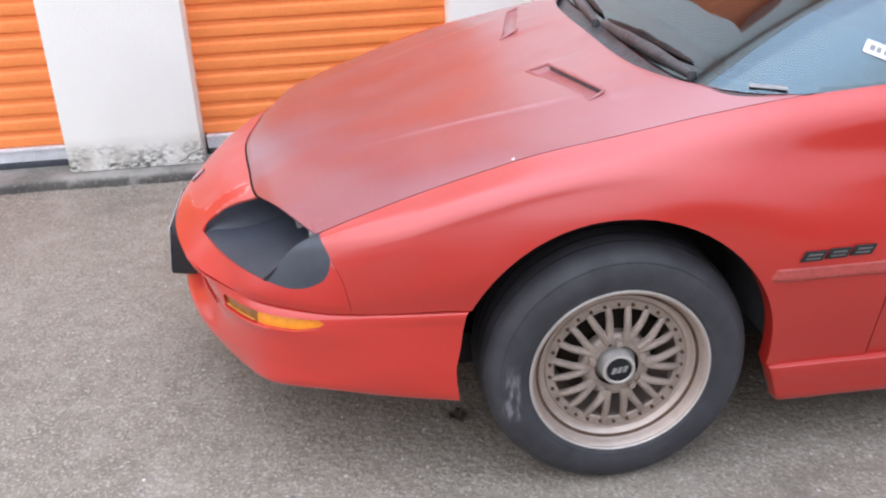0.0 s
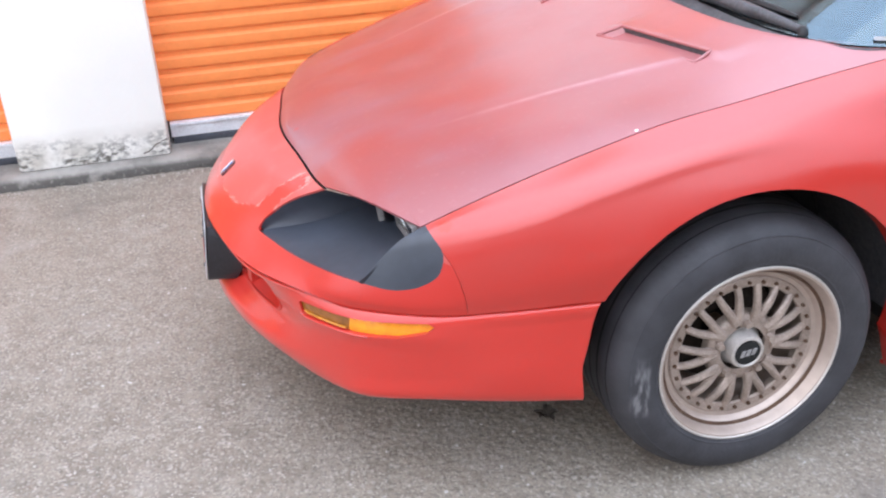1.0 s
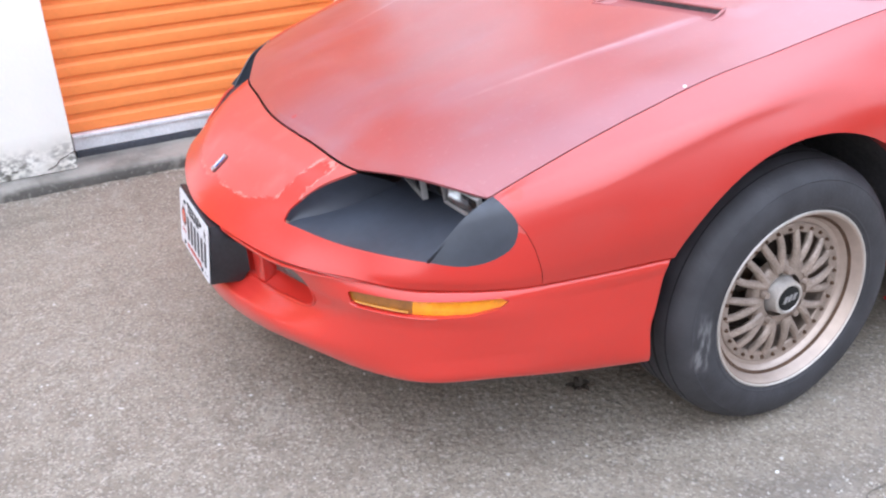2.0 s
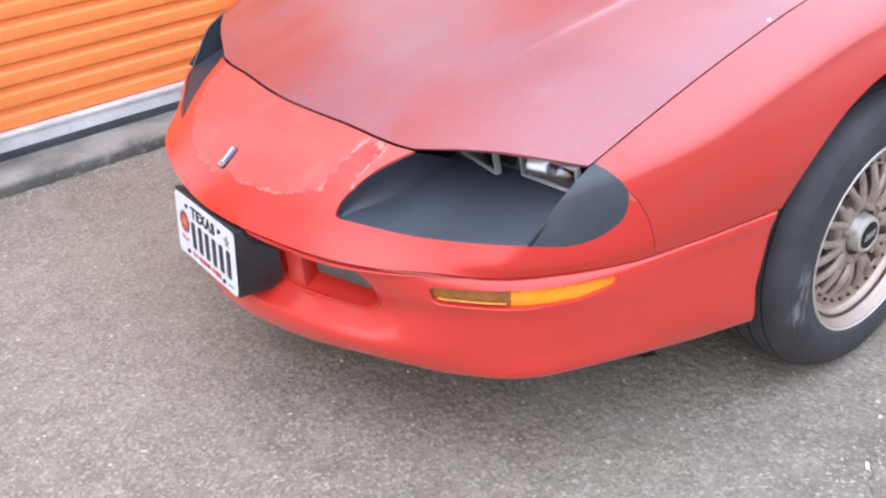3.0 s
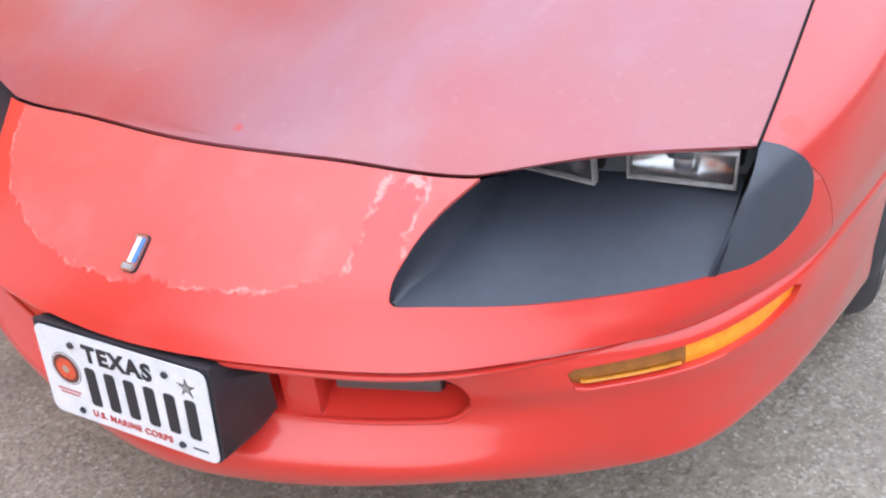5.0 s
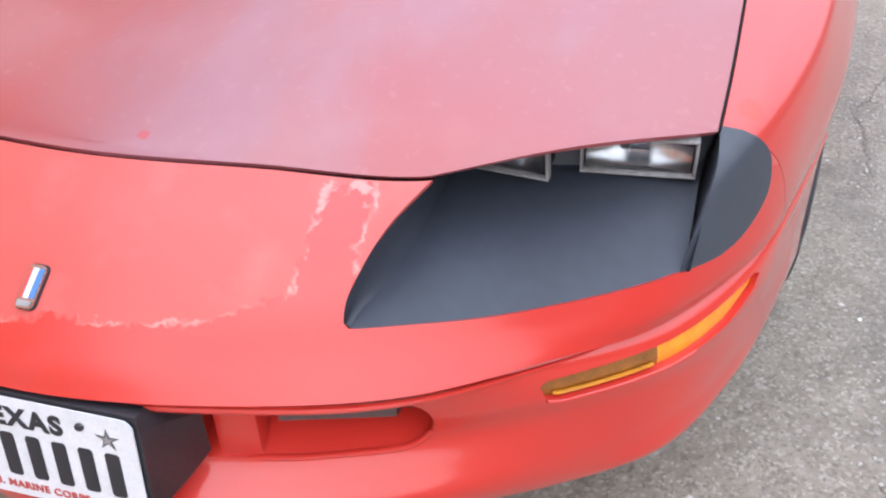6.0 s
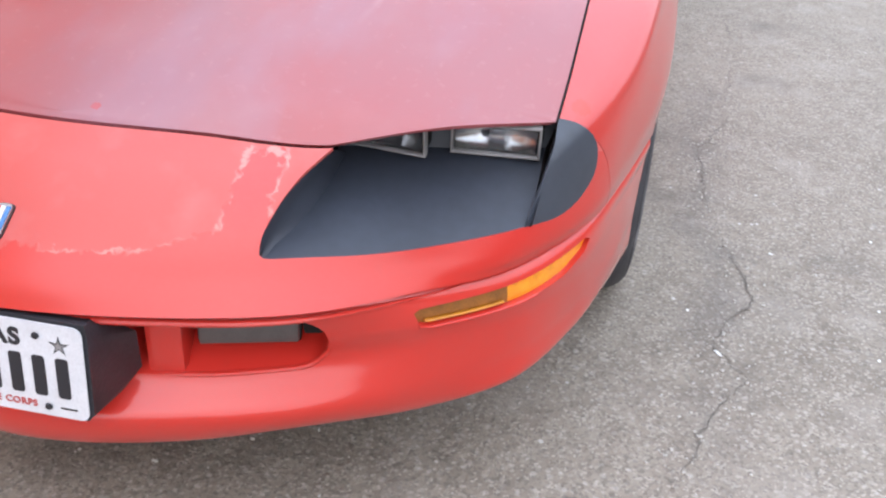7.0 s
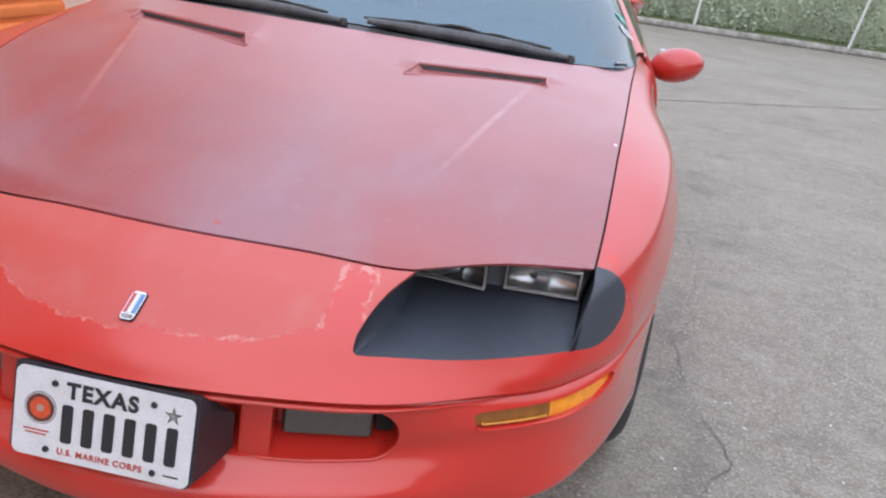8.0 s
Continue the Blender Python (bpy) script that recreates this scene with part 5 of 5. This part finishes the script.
def wheel_parts(parent):
    """A mesh-spoke alloy wheel with tyre; axis along y, outside towards -y, origin at the hub."""
    prof = [(.213, -.088), (.220, -.104), (.244, -.114), (.272, -.113), (.297, -.104), (.314, -.088), (.3245, -.068), (.3305, -.042), (.332, -.01), (.332, .05), (.3305, .10), (.31, .13), (.24, .138), (.213, .12)]
    tyre = lathe([tuple(p) for p in curve([(r, y, 0) for r, y in prof], 60)[:, :2]], 144)
    for v in tyre.verts:
        if v.co.z < -.24:
            v.co.y *= 1 + .05 * min(1, (-.24 - v.co.z) / .06)
        v.co.z = max(v.co.z, -HUB_Z)
    part("tyre", tyre, rubber, parent, "worn black rubber tyre")
    tread = bmesh.new()
    for y in (-.056, -.02, .02, .06):
        top = float(np.interp(y, [-.068, -.042, -.01], [.3245, .3305, .332]))
        lathe([(top - .0006, y - .004), (top + .0007, y - .004), (top + .0007, y + .004), (top - .0006, y + .004)], 96, tread)
    for v in tread.verts:
        v.co.z = max(v.co.z, -HUB_Z + .0005)
    part("tread_rib", tread, bay_black, parent)
    ring = bmesh.new()
    for r, y in ((.234, -.1105), (.292, -.1055)):
        lathe([(r - .004, y + .002), (r - .002, y - .0018), (r + .002, y - .0018), (r + .004, y + .002)], 96, ring)
    part("sidewall_ring", ring, rubber, parent)
    rim = part("rim", lathe([(.214, -.092), (.2235, -.099), (.2245, -.105), (.221, -.108), (.214, -.107), (.210, -.101), (.206, -.090), (.203, -.083), (.199, -.078), (.195, -.076), (.192, -.071), (.188, -.065), (.176, -.063), (.170, -.058), (.168, -.048), (.166, .09), (.21, .12)], 96), bronze, parent, "faded bronze alloy rim with a stepped lip")
    part("rim_edge", lathe([(.2175, -.1072), (.219, -.1098), (.2225, -.1098), (.2245, -.1068)], 96), alloy, parent, "polished rim edge")
    part("rim_step", lathe([(.2025, -.084), (.1995, -.0815), (.1955, -.0795)], 96), rust, parent)
    ring = bmesh.new()
    lathe([(.153, -.024), (.153, -.041), (.156, -.044), (.175, -.0455), (.178, -.043), (.178, -.034)], 96, ring)
    part("outer_ring", ring, spoke_bronze, parent)
    for k in range(10):
        a = 2 * math.pi * k / 10
        at = lambda r, turn, y: (r * math.cos(a + turn), y, r * math.sin(a + turn))
        for d in (-1, 1):
            bm = tube(curve([at(.070, d * .05, -.047), at(.100, d * .095, -.052), at(.130, d * .142, -.049), at(.159, d * .158, -.039)], 10), lambda t: .0108 - .0022 * t, 8)
            part("spoke", bm, spoke_bronze, parent)
        part("spoke_node", lathe([(0, -.010), (.010, -.009), (.015, -.003), (.017, .006)], 12, at=at(.086, 0, -.050)), spoke_bronze, parent)
    for k in range(30):
        a = 2 * math.pi * (k + .5) / 30
        part("rim_bolt", lathe([(0, -.006), (.0038, -.006), (.0045, 0)], 8, at=(.166 * math.cos(a), -.0445, .166 * math.sin(a))), rust, parent)
    part("spoke_disc", lathe([(.090, -.024), (.088, -.040), (.082, -.048), (.070, -.051), (.055, -.050)], 60), spoke_bronze, parent)
    hub = part("hub", lathe([(.054, -.01), (.052, -.048), (.049, -.055), (.047, -.057), (.0445, -.060), (.043, -.078), (.040, -.088), (.034, -.090), (.031, -.087), (0, -.087)], 48), alloy, parent, "bare metal hub cap")
    part("hub_centre", lathe([(.0305, -.086), (.0305, -.0895), (.027, -.0905), (0, -.0905)], 40), bay_black, parent, "black hub centre")
    for k, (dx, w) in enumerate(((-.013, .010), (0, .010), (.013, .010))):
        bm = box((w, .001, .017), (dx, -.0915, .0015 * k), .0003)
        for v in bm.verts:
            v.co.x += v.co.z * .35
        part("hub_mark", bm, seal_grey, parent)
    for k in range(5):
        a = 2 * math.pi * k / 5 + .3
        part("nut", lathe([(0, -.014), (.008, -.014), (.010, 0)], 8, at=(.066 * math.cos(a), -.052, .066 * math.sin(a))), spoke_bronze, parent)
    part("valve_hole", lathe([(0, -.002), (.006, -.002), (.006, .004)], 10, at=(.068 * math.cos(1.9), -.0545, .068 * math.sin(1.9))), bay_black, parent)
    # the spokes and hub stand close behind the lip
    for ob in list(parent.children):
        if ob.name.split(".")[0] in ("outer_ring", "spoke", "spoke_node", "rim_bolt", "spoke_disc", "nut", "valve_hole"):
            ob.location.y = -.022
        elif ob.name.split(".")[0] in ("hub", "hub_centre", "hub_mark"):
            ob.location.y = -.005
    part("brake_disc", lathe([(.05, .03), (.135, .03), (.138, .036), (.138, .05), (.05, .05)], 48), dark_rust, parent, "dark rusty brake disc")


STEER = 0
wheel = part("wheel", lathe([(.02, .0), (.02, .06), (0, .06)], 12), rust, car, "bronze mesh alloy wheel with a worn tyre")
wheel_parts(wheel)

wheel.matrix_basis = pose(0, -.803, HUB_Z, 0, 0, -STEER)
copy_thing(wheel, pose(0, .803, HUB_Z, 0, 0, 180 - STEER))
copy_thing(wheel, pose(2.568, -.815, HUB_Z))
copy_thing(wheel, pose(2.568, .815, HUB_Z, 0, 0, 180))

# arch liners
for s in (-1, 1):
    for cx in (0, 2.568):
        liner = bmesh.new()
        rows = []
        for y in (.855, .78, .55):
            rows.append([(cx + (.40 + .02 * (y < .9)) * math.cos(a), s * y, .335 + (.40 + .02 * (y < .9)) * math.sin(a)) for a in np.linspace(-.05, math.pi + .05, 40)])
        grid_bm(rows, bm=liner)
        part("arch_liner", liner, liner_black, car, "dusty black arch liner", thick=.01)

# doors, quarters, sills and tail
FLANK = [(-.886, .29), (-.911, .40), (-.941, .56), (-.893, .76), (-.860, .90), (-.825, .958)]
XS = [.638, 1.0, 1.5, 1.96]
def flank(xs, dy=(0, 0, 0, 0, 0, 0), dz=(0, 0, 0, 0, 0, 0), grow=None):
    rows = []
    for (y, z), a, b in zip(FLANK, dy, dz):
        rows.append([(x, y + a * k, z + b * k) for k, x in zip(np.linspace(0, 1, len(xs)) if grow is None else grow, xs)])
    return rows


for s in (-1, 1):
    rows = [[(x, -s * y, z) for x, y, z in r] for r in flank(XS, dy=(0, 0, 0, 0, .0, .0), dz=(0, 0, 0, .01, .02, .02))]
    door = part("door", grid_bm(loft(rows, 30, 24), flip=s > 0), paint, car, thick=.01)
    part("door_strip", ridge(.642, 1.955, s), fold_sheen, door)
    part("door_handle", box((.14, .012, .03), (1.80, s * .945, .80), .005), black_trim, door, "black door handle")
    quarter = [[(x, -s * y, z) for x, y, z in r] for r in flank([1.966, 2.3, 2.7, 3.2, 3.55], dy=(.0, -.0, .0, .0, .02, .05), dz=(0, 0, 0, .03, .04, .03))]
    bm = grid_bm(loft(quarter, 60, 30), flip=s > 0)
    hole = cut(bm, list(bm.faces), [(2.568 + .39 * math.cos(a), s * .9, .335 + .39 * math.sin(a)) for a in np.linspace(0, 2 * math.pi, 49)[:-1]], (0, 1, 0))
    bmesh.ops.delete(bm, geom=hole, context="FACES")
    part("rear_wing", bm, paint, car, thick=.01)
    sill_rows = []
    for x0, y, z in ((.428, .835, .172), (.428, .855, .160), (.420, .874, .166), (.400, .889, .215), (.380, .899, .272), (.376, .899, .282), (.376, .894, .287), (.376, .870, .290)):
        k = min(1, max(0, (y - .83) / .07))
        sill_rows.append([(x0 + .002, s * (y - .05 * k), z), (x0 + .001, s * (y - .02 * k), z), (x0 + .006, s * (y - .004 * k), z), (x0 + .03, s * y, z), (x0 + .07, s * y, z), (.56, s * y, z), (.80, s * y, z), (1.2, s * y, z), (2.12, s * y, z), (2.17, s * y, z)])
    sill_bm = grid_bm(loft(sill_rows, 160, 14), flip=s > 0)
    part("sill", sill_bm, paint, car, "red side skirt under the door", thick=.01)
    mirror_bm = bmesh.new()
    bmesh.ops.create_uvsphere(mirror_bm, u_segments=24, v_segments=16, radius=1)
    for v in mirror_bm.verts:
        k = v.co.copy()
        v.co = Vector((.85 + .075 * k.x * (1 if k.x < 0 else .5), s * (.935 + .088 * k.y), .925 + .058 * k.z + .012 * k.y))
    mir = part("door_mirror", mirror_bm, paint, car, "red body-coloured door mirror")
    part("mirror_arm", box((.07, .09, .035), (.87, s * .87, .90), .01), paint, mir)
    part("mirror_glass", box((.004, .13, .085), (.888, s * .94, .925), .0015), chrome, mir)

# tail
TAIL = [[(3.55, y, .30), (3.72, y * .97, .34), (3.76, y * .96, .55), (3.72, y * .95, .78), (3.58, y * .93, .93), (3.40, y * .92, .985)] for y in (-.925, -.6, 0, .6, .925)]
part("tail", grid_bm(loft(TAIL, 40, 40), flip=True), paint, car, thick=.01)
for s in (-1, 1):
    lamp = [[(3.742 + .012 * k, s * y, z) for y in (.40, .62, .86)] for k, z in ((1, .62), (1, .70), (0, .77))]
    part("tail_lamp", grid_bm(loft(lamp, 12, 8), flip=s > 0), seal_red, car, "red tail lamp", thick=.02)
SPOIL = [[(3.30, y, .99), (3.42, y, 1.05), (3.62, y, 1.06), (3.66, y, 1.045), (3.58, y, .99)] for y in (-.86, -.4, 0, .4, .86)]
part("spoiler", grid_bm(loft(SPOIL, 30, 40), flip=True), paint, car, thick=.01)

# cowl, wipers, glass and roof
COWL_F = [(.150, 0, .946), (.148, -.22, .941), (.160, -.453, .933), (.195, -.605, .934), (.275, -.725, .938), (.42, -.782, .932), (.72, -.808, .945)]
GLASS_B = [(.192, 0, .955), (.192, -.22, .951), (.203, -.453, .944), (.230, -.605, .941), (.300, -.720, .940), (.435, -.778, .939), (.735, -.797, .956)]
GLASS_M = [(.66, 0, 1.155), (.666, -.22, 1.153), (.682, -.42, 1.148), (.712, -.555, 1.140), (.760, -.64, 1.127), (.845, -.69, 1.112), (.97, -.705, 1.10)]
GLASS_T = [(1.12, 0, 1.288), (1.125, -.18, 1.287), (1.135, -.34, 1.283), (1.15, -.44, 1.277), (1.175, -.51, 1.27), (1.20, -.55, 1.26), (1.23, -.575, 1.25)]
cowl_low = [(x - .03, y, z - .05) for x, y, z in COWL_F]
cowl_mid = [tuple((np.array(a) * .5 + np.array(b) * .5) + np.array([0, 0, -.012])) for a, b in zip(COWL_F, GLASS_B)]
part("cowl_panel", grid_bm(loft([both(r) for r in (cowl_low, [(x + .004, y, z - .012) for x, y, z in COWL_F], cowl_mid, [(x - .004, y, z - .004) for x, y, z in GLASS_B])], 80, 16), flip=True), cowl_grey, car, "weathered black plastic cowl panel", thick=.006)
screen = part("windscreen", grid_bm(loft([both(r) for r in (GLASS_B, GLASS_M, GLASS_T)], 60, 24), flip=True), glass, car, "raked tinted windscreen", thick=.005)
screen.visible_shadow = False
border = [[tuple(np.array(a) + (np.array(b) - np.array(a)) * k + np.array([.004, 0, -.007])) for a, b in zip(both(GLASS_B), both(GLASS_M))] for k in (.0, .05, .10)]
part("screen_border", grid_bm(loft(border, 60, 6), flip=True), black_trim, screen, "black border along the foot of the glass", thick=.001)
for s in (-1, 1):
    pil = [[(x, -s * y, z) for x, y, z in r] for r in ([(.73, -.79, .955), (.96, -.70, 1.10), (1.22, -.57, 1.252), (1.45, -.53, 1.28)], [(.77, -.812, .955), (1.00, -.728, 1.09), (1.25, -.605, 1.245), (1.45, -.57, 1.27)], [(.82, -.822, .955), (1.05, -.738, 1.07), (1.28, -.625, 1.215), (1.45, -.60, 1.25)])]
    part("screen_pillar", grid_bm(loft(pil, 24, 8), flip=s > 0), bumper_paint, car, thick=.02)
    win = [[(x, -s * y, z) for x, y, z in r] for r in ([(.82, -.82, .955), (1.1, -.825, .965), (1.5, -.825, .972), (1.96, -.82, .98)], [(1.04, -.745, 1.07), (1.22, -.74, 1.10), (1.5, -.735, 1.12), (1.93, -.73, 1.11)], [(1.27, -.63, 1.215), (1.35, -.62, 1.24), (1.55, -.615, 1.25), (1.9, -.61, 1.24)])]
    part("side_window", grid_bm(loft(win, 20, 10), flip=s > 0), glass, car, "tinted side window", thick=.004)
    post = [[(x, -s * y, z) for x, y, z in r] for r in ([(1.96, -.83, .98), (2.2, -.83, .99), (2.7, -.83, 1.0), (3.1, -.83, 1.0)], [(1.94, -.74, 1.11), (2.15, -.73, 1.12), (2.5, -.72, 1.09), (2.9, -.73, 1.03)], [(1.90, -.60, 1.25), (2.0, -.59, 1.245), (2.3, -.58, 1.19), (2.7, -.60, 1.09)])]
    part("rear_pillar", grid_bm(loft(post, 24, 12), flip=s > 0), paint, car, thick=.01)
ROOF = [[(x, y, z - .05 * (y / .6) ** 2) for y in (-.6, -.3, 0, .3, .6)] for x, z in ((1.13, 1.288), (1.35, 1.302), (1.65, 1.303), (1.95, 1.290))]
part("roof", grid_bm(loft(ROOF, 30, 20)), paint, car, thick=.01)
HATCH = [[(x, y * w, z - .05 * (y / .6) ** 2) for y in (-.6, -.3, 0, .3, .6)] for x, z, w in ((1.95, 1.288, 1), (2.3, 1.225, 1.02), (2.7, 1.125, 1.06), (3.0, 1.04, 1.1))]
part("rear_window", grid_bm(loft(HATCH, 30, 20)), glass, car, "tinted rear hatch glass", thick=.005)
DECK = [[(x, y, z) for y in (-.88, -.4, 0, .4, .88)] for x, z in ((2.95, 1.035), (3.2, 1.0), (3.45, .975), (3.58, .93))]
part("rear_deck", grid_bm(loft(DECK, 30, 16)), paint, car, thick=.01)


def wiper(pivot, tip):
    """A flat arm from its capped pivot, and a bridged blade that rests on the foot of the glass."""
    p, q = Vector(pivot), Vector(tip)
    up = Vector((-.40, 0, .91))
    arm_line = curve([tuple(p + up * .006), tuple(p.lerp(q, .30) + up * .013), tuple(p.lerp(q, .70) + up * .014), tuple(p.lerp(q, .97) + up * .014)], 18)
    arm = part("wiper", tube(arm_line, lambda t: .0085 + .0085 * min(1, 3 * t, 3.2 * (1 - t)), 10), cowl_grey, car, "black wiper arm and blade")
    part("pivot_cap", lathe([(0, -.009), (.006, -.0085), (.011, -.003), (.013, .012)], 16), black_trim, arm).matrix_basis = Matrix.Translation(p + up * .008) @ pose(0, 0, 0, -90)
    rest = Vector((.028, 0, .016))
    a, b = p.lerp(q, .10) + rest, q + rest * .8
    line = curve([tuple(a), tuple(a.lerp(b, .5) + up * .006), tuple(b)], 20)
    part("blade", tube([tuple(Vector(v) + up * .006) for v in line], lambda t: .003 + .0060 * min(1, 6 * t, 6 * (1 - t)), 6), black_trim, arm)
    for t0, t1 in ((.14, .46), (.54, .86), (.30, .70)):
        high = .018 if t1 - t0 < .35 else .026
        c, d = a.lerp(b, t0), a.lerp(b, t1)
        part("bridge", tube(curve([tuple(c + up * .008), tuple(c.lerp(d, .5) + up * high), tuple(d + up * .008)], 10), .0048, 6), black_trim, arm)


wiper((.246, -.60, .946), (.182, -.02, .957))
wiper((.180, .03, .952), (.240, .58, .946))

# inside
part("dashboard", grid_bm(loft([[(x, y, z) for y in (-.66, -.3, .3, .66)] for x, z in ((.42, .93), (.65, .965), (.85, .955), (.92, .86), (.92, .55))], 20, 20)), seat_cloth, car, "dark dashboard", thick=.02)
wheel_rim = part("steering_wheel", lathe([(.178 + .014 * math.cos(a), .014 * math.sin(a)) for a in np.linspace(0, 2 * math.pi, 13)], 40), black_trim, car, "black steering wheel")
wheel_rim.matrix_basis = pose(1.02, -.38, .90, 0, 0, 90) @ pose(0, 0, 0, 65, 0, 0) @ pose(0, 0, 0, 0, 0, 0)
for s in (-1, 1):
    seat = part("seat", box((.5, .5, .16), (1.45, s * .38, .50), .05), seat_cloth, car, "dark cloth bucket seat")
    part("backrest", box((.14, .48, .62), (1.76, s * .38, .82), .06, Matrix.Rotation(radians(18), 4, "Y")), seat_cloth, seat)
    part("headrest", box((.09, .26, .16), (1.90, s * .38, 1.16), .03, Matrix.Rotation(radians(18), 4, "Y")), seat_cloth, seat)
part("floor_pan", box((1.56, 1.66, .10), (1.285, 0, .245), .02), bay_black, car, "black floor pan")
part("underbody", box((3.9, 1.3, .10), (1.45, 0, .27), .02), bay_black, car, "black underbody")
part("bay", box((1.15, 1.06, .26), (-.14, 0, .47), .03), bay_black, car, "black engine bay")


def screen_sticker(at, w, h, mat, bars, label, run=(.81, -.49, -.33), rise=(.84, .30, .46)):
    """A paper sticker on the outer curve of the windscreen, with its print as bars."""
    e1 = Vector(run).normalized()
    out = e1.cross(Vector(rise)).normalized()
    e2 = out.cross(e1)
    sticker = part("screen_sticker", plate_bm(rounded(w, h, .004), Vector(at) + out * .003, e1, e2, .0005), mat, car, label)
    for u, v, bw, bh in bars:
        part("print_bar", plate_bm([(-bw / 2, -bh / 2), (bw / 2, -bh / 2), (bw / 2, bh / 2), (-bw / 2, bh / 2)], Vector(at) + e1 * u + e2 * v + out * .0038, e1, e2, .0002), seal_grey, sticker)


screen_sticker((.634, -.743, 1.016), .073, .037, white_paint, [(-.018, 0, .012, .015), (-.003, 0, .010, .015), (.014, 0, .010, .015), (.027, 0, .006, .015)], "small white paper sticker on the windscreen")
screen_sticker((.692, -.722, 1.050), .050, .034, teal_ink, [(0, -.006, .034, .005)], "small teal paper sticker on the windscreen")
screen_sticker((.372, -.744, .950), .088, .011, seal_grey, [], "narrow grey plate at the foot of the windscreen", (.081, -.043, -.003))
